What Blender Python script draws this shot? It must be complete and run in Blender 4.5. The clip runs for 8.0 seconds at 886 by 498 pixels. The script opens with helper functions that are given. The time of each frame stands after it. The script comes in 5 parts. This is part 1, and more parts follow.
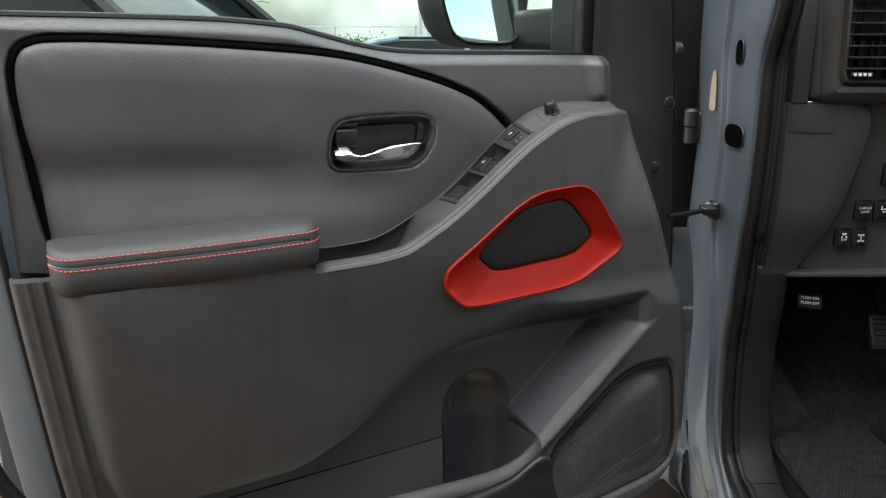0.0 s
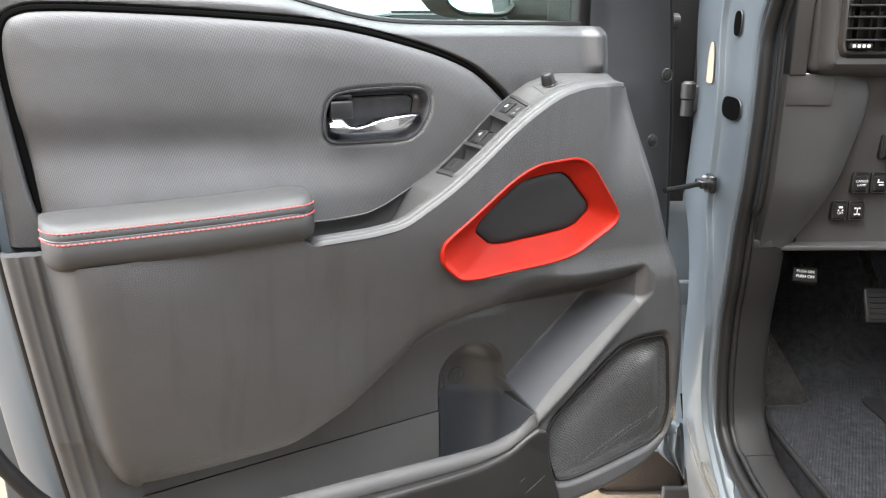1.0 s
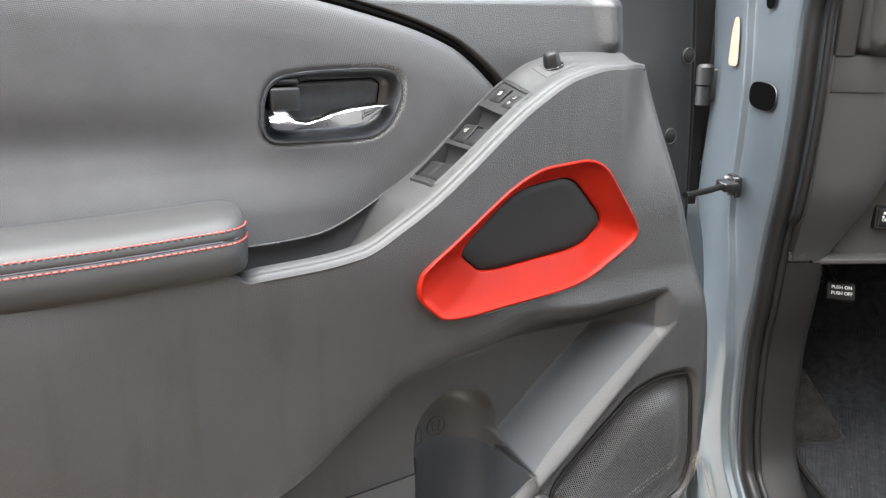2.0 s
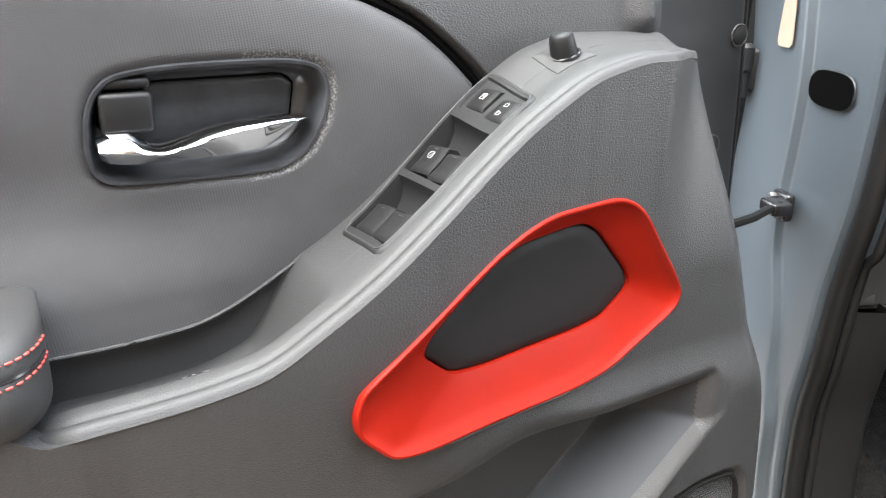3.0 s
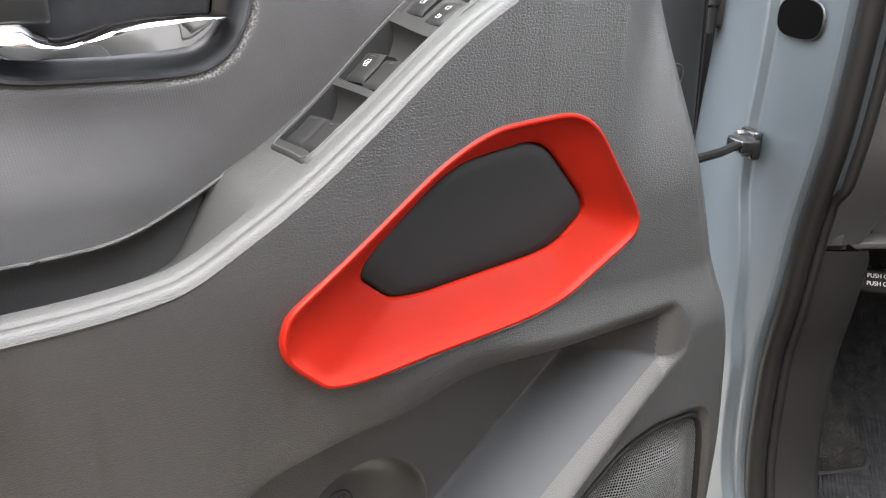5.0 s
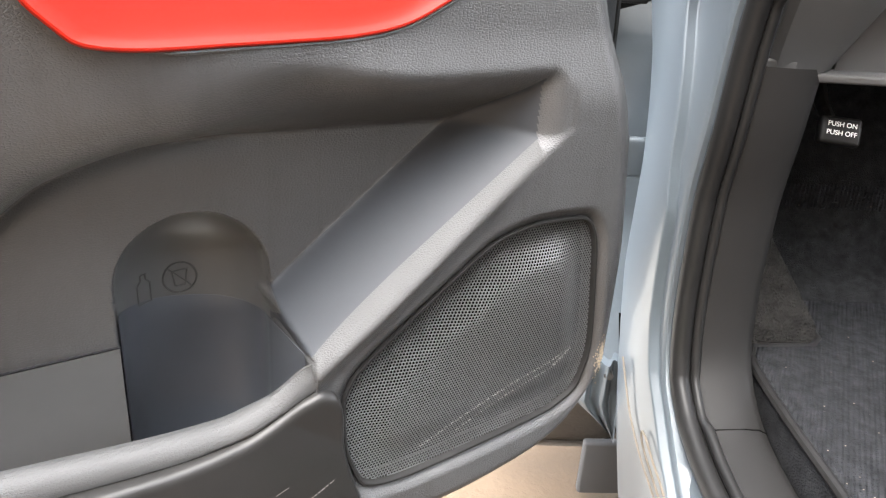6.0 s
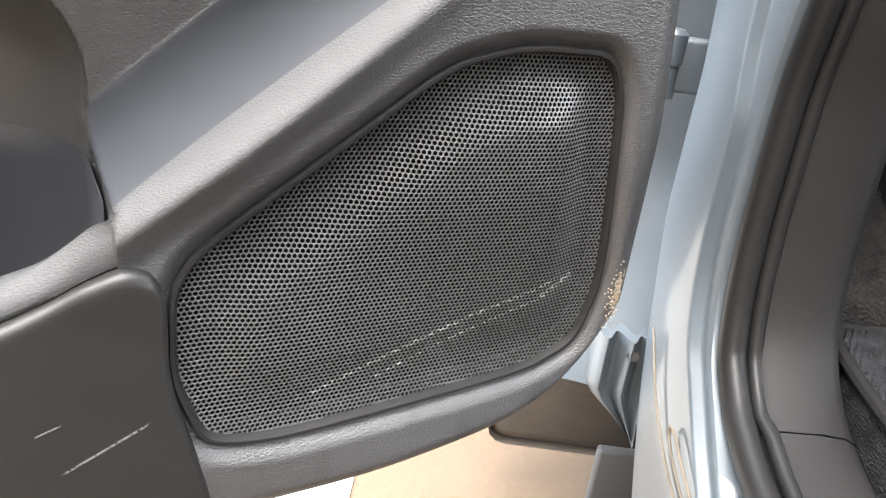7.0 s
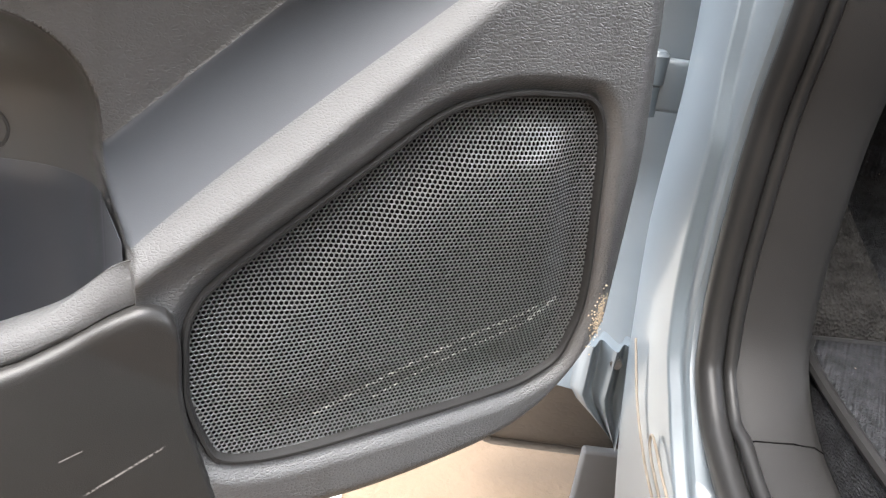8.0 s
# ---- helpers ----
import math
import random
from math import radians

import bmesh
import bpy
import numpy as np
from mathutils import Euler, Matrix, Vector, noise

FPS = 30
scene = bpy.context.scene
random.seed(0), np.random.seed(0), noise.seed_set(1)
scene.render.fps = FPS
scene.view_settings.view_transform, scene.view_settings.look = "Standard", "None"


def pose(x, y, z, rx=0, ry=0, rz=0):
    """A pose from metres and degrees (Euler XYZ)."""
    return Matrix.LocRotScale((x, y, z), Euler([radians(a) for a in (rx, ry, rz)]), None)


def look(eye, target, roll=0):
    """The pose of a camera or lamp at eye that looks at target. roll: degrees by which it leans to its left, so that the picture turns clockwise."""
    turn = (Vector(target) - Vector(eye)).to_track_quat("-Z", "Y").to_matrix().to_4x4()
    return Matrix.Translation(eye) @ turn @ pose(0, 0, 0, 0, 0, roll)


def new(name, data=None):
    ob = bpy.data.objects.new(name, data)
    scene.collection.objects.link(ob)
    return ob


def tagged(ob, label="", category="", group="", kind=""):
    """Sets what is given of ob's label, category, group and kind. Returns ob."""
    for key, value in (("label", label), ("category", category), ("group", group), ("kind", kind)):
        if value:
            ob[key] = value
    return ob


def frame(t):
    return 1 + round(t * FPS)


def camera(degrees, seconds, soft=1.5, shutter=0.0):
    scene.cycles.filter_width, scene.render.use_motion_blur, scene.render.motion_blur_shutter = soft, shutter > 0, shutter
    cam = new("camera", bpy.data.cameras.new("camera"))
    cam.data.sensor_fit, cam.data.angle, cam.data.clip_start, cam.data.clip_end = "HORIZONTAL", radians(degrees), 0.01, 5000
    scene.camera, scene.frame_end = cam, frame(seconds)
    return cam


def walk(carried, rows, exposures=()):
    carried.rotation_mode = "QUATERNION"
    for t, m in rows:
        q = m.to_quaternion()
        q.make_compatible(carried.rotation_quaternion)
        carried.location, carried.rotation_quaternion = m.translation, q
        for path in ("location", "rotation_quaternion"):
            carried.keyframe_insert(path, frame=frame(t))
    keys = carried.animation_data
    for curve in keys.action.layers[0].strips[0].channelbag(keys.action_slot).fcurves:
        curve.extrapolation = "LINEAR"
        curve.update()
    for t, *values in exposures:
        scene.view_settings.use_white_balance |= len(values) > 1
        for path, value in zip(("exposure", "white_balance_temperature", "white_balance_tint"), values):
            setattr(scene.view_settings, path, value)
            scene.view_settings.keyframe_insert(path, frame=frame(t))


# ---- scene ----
# ---- camera ----
cam = camera(59.0, 8.0, soft=1.2)
# seconds, eye x y z in metres, yaw, pitch, roll in degrees
ROWS = [
    (0.0, -0.0000, 0.0000, 1.3000, 0.00, -14.80, -0.00),
    (0.5, -0.0029, 0.0013, 1.2940, -0.24, -15.72, -0.02),
    (1.0, -0.0048, 0.0071, 1.2937, -0.53, -16.53, 0.01),
    (1.5, -0.0065, 0.0995, 1.2799, -1.03, -17.05, 0.08),
    (1.7, -0.0109, 0.1627, 1.2691, -1.61, -17.03, 0.06),
    (2.8, 0.0030, 0.5576, 1.2652, -5.56, -20.00, 1.21),
    (3.0, 0.0167, 0.6126, 1.2600, -5.49, -20.08, 1.06),
    (3.5, 0.0369, 0.7158, 1.2320, -6.09, -20.56, 1.08),
    (4.0, 0.0367, 0.7443, 1.2241, -6.46, -20.68, 0.91),
    (4.2, 0.0336, 0.7444, 1.2264, -6.71, -20.82, 0.83),
    (5.3, 0.0729, 0.5834, 1.1748, -7.56, -22.74, 1.73),
    (5.5, 0.1090, 0.5680, 1.1340, -7.38, -23.55, 2.56),
    (5.8, 0.1738, 0.5810, 1.0740, -5.66, -24.24, 3.92),
    (6.1, 0.2346, 0.6483, 0.9874, -3.41, -24.37, 4.14),
    (6.5, 0.2796, 0.7378, 0.8863, -1.98, -24.23, 6.36),
    (7.0, 0.3108, 0.8215, 0.8245, -0.24, -23.76, 7.61),
    (7.5, 0.3142, 0.8327, 0.8225, 0.73, -23.97, 8.14),
    (8.0, 0.3025, 0.8036, 0.8574, -1.46, -24.27, 8.06),
]
EXPOSURES = [(0.0, -1.25), (0.1, -1.0), (0.2, -0.7), (0.3, -0.4), (0.6, 0.07), (1.0, 0.27), (1.7, 0.26), (3.0, 0.2), (3.5, 0.13), (4.2, 0.12), (5.5, 0.5), (6.2, 0.86), (8.0, 0.86)]
walk(cam, [(t, pose(x, y, z, 0, 0, yaw) @ pose(0, 0, 0, 90 + pitch) @ pose(0, 0, 0, 0, 0, roll)) for t, x, y, z, yaw, pitch, roll in ROWS],
     [(t, e + 2.84, 6540 if t < 5 else 6700 if t < 6 else 6600, 8.5 if t < 5 else 10) for t, e in EXPOSURES])

# ---- world and sun: a bright, thinly overcast day ----
SUN_AZ, SUN_EL = 228.0, 70.0
world = bpy.data.worlds.new("sky")
scene.world = world
world.use_nodes = True
wn = world.node_tree.nodes
sky = wn.new("ShaderNodeTexSky")
sky.sky_type, sky.sun_disc = "NISHITA", False
sky.sun_elevation, sky.sun_rotation = radians(SUN_EL), radians(SUN_AZ)
sky.dust_density, sky.air_density = 4.0, 1.0
cloud = wn.new("ShaderNodeTexNoise")
cloud.inputs["Scale"].default_value, cloud.inputs["Detail"].default_value = 2.2, 6.0
cloud_ramp = wn.new("ShaderNodeMapRange")
cloud_ramp.inputs["From Min"].default_value, cloud_ramp.inputs["From Max"].default_value = 0.35, 0.62
cloud_mix = wn.new("ShaderNodeMix")
cloud_mix.data_type = "RGBA"
# a veiled sky is about three times as bright overhead as at the horizon
aim = wn.new("ShaderNodeTexCoord")
height = wn.new("ShaderNodeSeparateXYZ")
veil = wn.new("ShaderNodeMapRange")
veil.inputs["From Min"].default_value, veil.inputs["From Max"].default_value = 0.0, 1.0
veil.inputs["To Min"].default_value, veil.inputs["To Max"].default_value = 0.62, 1.3
veil_colour = wn.new("ShaderNodeVectorMath")
veil_colour.operation = "SCALE"
veil_colour.inputs[0].default_value = (8.85, 9.1, 9.4)
wl = world.node_tree.links
wl.new(aim.outputs["Generated"], height.inputs[0])
wl.new(height.outputs["Z"], veil.inputs["Value"])
wl.new(veil.outputs[0], veil_colour.inputs["Scale"])
wl.new(veil_colour.outputs[0], cloud_mix.inputs["B"])
wl.new(cloud.outputs["Fac"], cloud_ramp.inputs["Value"])
wl.new(cloud_ramp.outputs[0], cloud_mix.inputs["Factor"])
wl.new(sky.outputs[0], cloud_mix.inputs["A"])
wl.new(cloud_mix.outputs["Result"], wn["Background"].inputs[0])
wn["Background"].inputs[1].default_value = 0.235
sun_data = bpy.data.lights.new("sun", "SUN")
sun_data.energy, sun_data.angle, sun_data.color = 0.65, radians(40), (1.0, 0.95, 0.87)
sun = new("sun", sun_data)
a, e = radians(SUN_AZ), radians(SUN_EL)
sun.matrix_world = look((8 * math.sin(a) * math.cos(e), 8 * math.cos(a) * math.cos(e), 8 * math.sin(e)), (0, 0, 0))


# ---- materials ----
def material(name, colour, rough=0.5, metal=0.0, coat=0.0):
    m = bpy.data.materials.new(name)
    m.use_nodes = True
    b = m.node_tree.nodes["Principled BSDF"]
    b.inputs["Base Color"].default_value = (*colour, 1)
    b.inputs["Roughness"].default_value = rough
    b.inputs["Metallic"].default_value = metal
    b.inputs["Coat Weight"].default_value = coat
    b.inputs["Coat Roughness"].default_value = 0.10
    return m


def node(m, kind, **values):
    n = m.node_tree.nodes.new(kind)
    for key, value in values.items():
        n.inputs[key.replace("_", " ")].default_value = value
    return n


def link(m, a, b):
    m.node_tree.links.new(a, b)


def matte(m, level):
    """How strongly the surface shines."""
    bsdf(m).inputs["Specular IOR Level"].default_value = level


def bsdf(m):
    return m.node_tree.nodes["Principled BSDF"]


def coords(m, scale=(1, 1, 1), turn=(0, 0, 0)):
    """Object coordinates in metres, stretched by scale."""
    tc = m.node_tree.nodes.new("ShaderNodeTexCoord")
    mp = m.node_tree.nodes.new("ShaderNodeMapping")
    mp.inputs["Scale"].default_value = scale
    mp.inputs["Rotation"].default_value = turn
    link(m, tc.outputs["Object"], mp.inputs["Vector"])
    return mp.outputs["Vector"]


def mottle(m, colour, spread, scale=9.0, rough=None, rough_spread=0.0, detail=5.0):
    """Slow stains: the colour, and the roughness with it, wander by spread."""
    n = node(m, "ShaderNodeTexNoise", Scale=scale, Detail=detail, Roughness=0.6)
    link(m, coords(m), n.inputs["Vector"])
    r = m.node_tree.nodes.new("ShaderNodeValToRGB")
    r.color_ramp.elements[0].position, r.color_ramp.elements[1].position = 0.3, 0.72
    r.color_ramp.elements[0].color = (*[c * (1 - spread) for c in colour], 1)
    r.color_ramp.elements[1].color = (*[c * (1 + spread) for c in colour], 1)
    link(m, n.outputs["Fac"], r.inputs["Fac"])
    link(m, r.outputs["Color"], bsdf(m).inputs["Base Color"])
    if rough is not None:
        q = node(m, "ShaderNodeMapRange", To_Min=rough - rough_spread, To_Max=rough + rough_spread)
        link(m, n.outputs["Fac"], q.inputs["Value"])
        link(m, q.outputs[0], bsdf(m).inputs["Roughness"])
    return r


def relief(m, height, strength, distance):
    b = node(m, "ShaderNodeBump", Strength=strength, Distance=distance)
    link(m, height, b.inputs["Height"])
    link(m, b.outputs["Normal"], bsdf(m).inputs["Normal"])
    return b


def grained(name, colour, rough, cell=650.0, depth=0.0004, strength=0.35, spread=0.14, runs=0.0):
    """Moulded plastic or hide with a leather-like grain."""
    m = material(name, colour, rough)
    r = mottle(m, colour, spread, 7.0, rough, 0.06)
    if runs:
        # old rain runs: dull stains drawn out downwards
        st = node(m, "ShaderNodeTexNoise", Scale=38.0, Detail=3.0)
        link(m, coords(m, (1, 1, 0.06)), st.inputs["Vector"])
        band = node(m, "ShaderNodeMapRange", From_Min=0.56, From_Max=0.68, To_Min=0.0, To_Max=runs)
        link(m, st.outputs["Fac"], band.inputs["Value"])
        mix = m.node_tree.nodes.new("ShaderNodeMix")
        mix.data_type = "RGBA"
        mix.inputs["B"].default_value = (0.012, 0.011, 0.010, 1)
        link(m, band.outputs[0], mix.inputs["Factor"])
        link(m, r.outputs["Color"], mix.inputs["A"])
        link(m, mix.outputs["Result"], bsdf(m).inputs["Base Color"])
    v = coords(m, (0.75, 1, 1.25))
    warp = node(m, "ShaderNodeTexNoise", Scale=cell * 0.35, Detail=2.0)
    link(m, v, warp.inputs["Vector"])
    add = m.node_tree.nodes.new("ShaderNodeVectorMath")
    add.operation = "MULTIPLY_ADD"
    add.inputs[1].default_value = (0.0016, 0.0016, 0.0016)
    link(m, warp.outputs["Color"], add.inputs[0])
    link(m, v, add.inputs[2])
    vor = node(m, "ShaderNodeTexVoronoi", Scale=cell, Randomness=1.0)
    vor.feature = "DISTANCE_TO_EDGE"
    link(m, add.outputs[0], vor.inputs["Vector"])
    cut = node(m, "ShaderNodeMapRange", From_Min=0.0, From_Max=0.25)
    link(m, vor.outputs["Distance"], cut.inputs["Value"])
    relief(m, cut.outputs[0], strength, depth)
    return m


def painted(name, colour):
    m = material(name, colour, 0.45, 0.0, 0.28)
    mottle(m, colour, 0.10, 5.0, 0.44, 0.08)
    n = node(m, "ShaderNodeTexNoise", Scale=900.0, Detail=1.0)
    link(m, coords(m), n.inputs["Vector"])
    relief(m, n.outputs["Fac"], 0.05, 0.0002)
    return m


PLASTIC = grained("moulded_plastic", (0.036, 0.0362, 0.0368), 0.44, 430.0, 0.0005, 0.44, 0.14, 0.26)
PLASTIC_FINE = grained("fine_plastic", (0.028, 0.0280, 0.0280), 0.56, 520.0, 0.0003, 0.36, 0.12)
RIM = grained("rim_plastic", (0.045, 0.0452, 0.0455), 0.6, 470.0, 0.0004, 0.4, 0.12)
# the lining's plastic, coloured lighter to offset shade in the pocket and niche
POCKET = grained("lightened_pocket_plastic", (0.058, 0.0580, 0.0580), 0.40, 900.0, 0.0001, 0.2, 0.1)
matte(RIM, 0.35)
PLASTIC_SMOOTH = grained("smooth_plastic", (0.020, 0.021, 0.024), 0.38, 900.0, 0.0001, 0.25, 0.1)
CUP = grained("cup_plastic", (0.038, 0.041, 0.0475), 0.36, 900.0, 0.0001, 0.2, 0.1)
SCUFFED = grained("scuffed_plastic", (0.0138, 0.0134, 0.013), 0.5, 900.0, 0.00012, 0.3, 0.2)
BLACK_COVER = grained("black_cover_plastic", (0.011, 0.0113, 0.0122), 0.5, 700.0, 0.0002, 0.3, 0.1)
LEATHER = grained("hide", (0.032, 0.0318, 0.0316), 0.5, 800.0, 0.00015, 0.3, 0.08)
INSET = grained("soft_inset", (0.012, 0.012, 0.0125), 0.6, 1000.0, 0.0001, 0.25, 0.08)
DASH = grained("dash_plastic", (0.058, 0.057, 0.0565), 0.52, 800.0, 0.0002, 0.3, 0.08)
RUBBER = grained("black_rubber", (0.010, 0.0098, 0.0098), 0.42, 500.0, 0.0001, 0.2, 0.15)
GLOSS_BLACK = material("gloss_black", (0.012, 0.012, 0.013), 0.18)
BANK = grained("bank_plastic", (0.014, 0.014, 0.0142), 0.5, 1200.0, 0.00008, 0.2, 0.06)
SWITCH = grained("switch_plastic", (0.0105, 0.0105, 0.0107), 0.45, 1200.0, 0.00008, 0.2, 0.06)
CHROME = material("chrome", (0.82, 0.82, 0.83), 0.06, 1.0)
STEEL = material("dark_steel", (0.09, 0.09, 0.09), 0.4, 0.8)
mottle(STEEL, (0.09, 0.09, 0.09), 0.4, 80.0, 0.4, 0.1)
PAINT = painted("blue_grey_paint", (0.058, 0.0700, 0.0800))
matte(PAINT, 0.4)
matte(DASH, 0.25)
matte(RUBBER, 0.17)
matte(SCUFFED, 0.22)
matte(PLASTIC, 0.6)
matte(PLASTIC_FINE, 0.5)
matte(INSET, 0.3)
matte(BANK, 0.35)
matte(SWITCH, 0.28)
KICK = grained("kick_plastic", (0.013, 0.0127, 0.0126), 0.55, 800.0, 0.0002, 0.3, 0.1)
matte(KICK, 0.1)
matte(LEATHER, 0.3)
WHITE_MARK = material("white_print", (0.78, 0.78, 0.76), 0.5)
AMBER = material("amber_print", (0.75, 0.22, 0.02), 0.5)
THREAD = material("red_thread", (0.42, 0.055, 0.045), 0.6)
DARK = material("dark_void", (0.003, 0.003, 0.003), 0.95)
matte(DARK, 0.0)
MUD_BLACK = grained("muddy_rubber", (0.05, 0.04, 0.031), 0.8, 90.0, 0.001, 0.3, 0.35)
RED = material("satin_red", (0.235, 0.0088, 0.0032), 0.45)
matte(RED, 0.15)
mottle(RED, (0.235, 0.0088, 0.0032), 0.07, 12.0, 0.45, 0.05)
GLASS = material("tinted_glass", (0.51, 0.615, 0.55), 0.0)
bsdf(GLASS).inputs["Transmission Weight"].default_value = 1.0
bsdf(GLASS).inputs["IOR"].default_value = 1.1
MIRROR = material("mirror_glass", (0.86, 0.9, 0.9), 0.02, 1.0)

# woven upholstery of the upper pad
WEAVE = material("woven_vinyl", (0.057, 0.057, 0.058), 0.5)
mottle(WEAVE, (0.057, 0.057, 0.058), 0.12, 6.0, 0.52, 0.06)
_v = coords(WEAVE, (1, 1, 1), (0, radians(8), 0))
_w1 = node(WEAVE, "ShaderNodeTexWave", Scale=190.0, Distortion=0.6)
_w1.bands_direction = "Z"
_w2 = node(WEAVE, "ShaderNodeTexWave", Scale=155.0, Distortion=0.6)
_w2.bands_direction = "X"
link(WEAVE, _v, _w1.inputs["Vector"])
link(WEAVE, _v, _w2.inputs["Vector"])
_mul = node(WEAVE, "ShaderNodeMath")
_mul.operation = "MULTIPLY"
link(WEAVE, _w1.outputs["Fac"], _mul.inputs[0])
link(WEAVE, _w2.outputs["Fac"], _mul.inputs[1])
matte(WEAVE, 0.38)
relief(WEAVE, _mul.outputs[0], 0.5, 0.0004)


def pile(name, colour, scale, speck=0.0):
    m = material(name, colour, 0.95)
    r = mottle(m, colour, 0.45, 60.0)
    v = node(m, "ShaderNodeTexVoronoi", Scale=scale)
    link(m, coords(m, (1, 0.6, 1)), v.inputs["Vector"])
    relief(m, v.outputs["Distance"], 1.0, 0.0022)
    if speck:
        n = node(m, "ShaderNodeTexVoronoi", Scale=55.0)
        link(m, coords(m), n.inputs["Vector"])
        cut = node(m, "ShaderNodeMapRange", From_Min=0.055, From_Max=0.03)
        link(m, n.outputs["Distance"], cut.inputs["Value"])
        mix = m.node_tree.nodes.new("ShaderNodeMix")
        mix.data_type = "RGBA"
        mix.inputs["B"].default_value = (0.32, 0.28, 0.22, 1)
        link(m, cut.outputs[0], mix.inputs["Factor"])
        link(m, r.outputs["Color"], mix.inputs["A"])
        link(m, mix.outputs["Result"], bsdf(m).inputs["Base Color"])
    return m


CARPET = pile("dark_carpet", (0.018, 0.0184, 0.0195), 520.0)
MAT = pile("ribbed_mat_pile", (0.023, 0.0238, 0.026), 230.0, 1.0)
_mb = next(n for n in MAT.node_tree.nodes if n.type == "BUMP")
_ribs = node(MAT, "ShaderNodeTexWave", Scale=58.0, Distortion=2.2, Detail=2.0, Detail_Scale=9.0)
_ribs.bands_direction = "X"
link(MAT, coords(MAT, (1, 1, 1), (0, 0, radians(28))), _ribs.inputs["Vector"])
_loops = node(MAT, "ShaderNodeTexVoronoi", Scale=330.0)
link(MAT, coords(MAT), _loops.inputs["Vector"])
_both = node(MAT, "ShaderNodeMath")
_both.operation = "SUBTRACT"
link(MAT, _ribs.outputs["Fac"], _both.inputs[0])
link(MAT, _loops.outputs["Distance"], _both.inputs[1])
link(MAT, _both.outputs[0], _mb.inputs["Height"])
_mb.inputs["Distance"].default_value = 0.0035
matte(MAT, 0.05)
matte(CARPET, 0.05)

# ground: warm, dusty concrete
CONCRETE = material("dusty_concrete", (0.088, 0.060, 0.036), 0.9)
_r = mottle(CONCRETE, (0.088, 0.060, 0.036), 0.22, 1.6, None, 0.0, 10.0)
_n = node(CONCRETE, "ShaderNodeTexNoise", Scale=60.0, Detail=8.0)
link(CONCRETE, coords(CONCRETE), _n.inputs["Vector"])
relief(CONCRETE, _n.outputs["Fac"], 0.6, 0.006)
LINE_PAINT = material("worn_white_paint", (0.74, 0.72, 0.67), 0.7)
mottle(LINE_PAINT, (0.42, 0.4, 0.36), 0.12, 14.0)


# ---- mesh helpers ----
def pchip(points):
    """A smooth curve through (x, y) points that does not overshoot: returns y(x)."""
    xs, ys = np.array(points, float).T
    h, dl = np.diff(xs), np.diff(ys) / np.diff(xs)
    m = np.zeros(len(xs))
    m[0], m[-1] = dl[0], dl[-1]
    for i in range(1, len(xs) - 1):
        if dl[i - 1] * dl[i] > 0:
            w1, w2 = 2 * h[i] + h[i - 1], h[i] + 2 * h[i - 1]
            m[i] = (w1 + w2) / (w1 / dl[i - 1] + w2 / dl[i])

    def value(x):
        x = np.clip(np.asarray(x, float), xs[0], xs[-1])
        i = np.clip(np.searchsorted(xs, x) - 1, 0, len(h) - 1)
        t = (x - xs[i]) / h[i]
        return ((1 + 2 * t) * (1 - t) ** 2 * ys[i] + t * (1 - t) ** 2 * h[i] * m[i]
                + t * t * (3 - 2 * t) * ys[i + 1] + t * t * (t - 1) * h[i] * m[i + 1])
    return value


def smooth(x):
    x = np.clip(x, 0, 1)
    return x * x * (3 - 2 * x)


def blur(a, times):
    for _ in range(times):
        p = np.pad(a, 1, mode="edge")
        a = (p[1:-1, 1:-1] * 2 + p[:-2, 1:-1] + p[2:, 1:-1] + p[1:-1, :-2] + p[1:-1, 2:]) / 6
    return a


def part(name, geometry, mat, parent=None, label="", flat=False):
    """Links a bmesh, or a (vertices, faces) pair, as one mesh object under a thing or a part."""
    me = bpy.data.meshes.new(name)
    if isinstance(geometry, bmesh.types.BMesh):
        geometry.to_mesh(me)
        geometry.free()
    else:
        me.from_pydata([tuple(map(float, v)) for v in geometry[0]], [], geometry[1])
    for m in (mat if isinstance(mat, (list, tuple)) else [mat]):
        me.materials.append(m)
    me.update()
    if not flat:
        me.shade_smooth()
        me.set_sharp_from_angle(angle=radians(42))
    ob = new(name, me)
    if parent:
        ob.parent = parent
    if label:
        tagged(ob, label)
    return ob


def thing(name, label, category, group="", m=None):
    ob = new(name)
    ob.empty_display_size = 0.05
    if m is not None:
        ob.matrix_world = m
    return tagged(ob, label, category, group)


def sheet(X, Y, Z, back=None, closed=False):
    """A grid of quads through arrays of coordinates; back: (x, y, z) by which the border is drawn back, as the sheet's edge."""
    n, k = X.shape
    verts = list(np.stack([X, Y, Z], -1).reshape(-1, 3))
    faces = []
    for i in range(n if closed else n - 1):
        for j in range(k - 1):
            i2 = (i + 1) % n
            faces.append((i * k + j, i2 * k + j, i2 * k + j + 1, i * k + j + 1))
    if back is not None:
        ring = [i * k for i in range(n)] + [(n - 1) * k + j for j in range(1, k)] + [i * k + k - 1 for i in range(n - 2, -1, -1)] + [j for j in range(k - 2, 0, -1)]
        base = len(verts)
        verts += [verts[i] + np.array(back) for i in ring]
        m = len(ring)
        for i in range(m):
            faces.append((ring[(i + 1) % m], ring[i], base + i, base + (i + 1) % m))
    return verts, faces


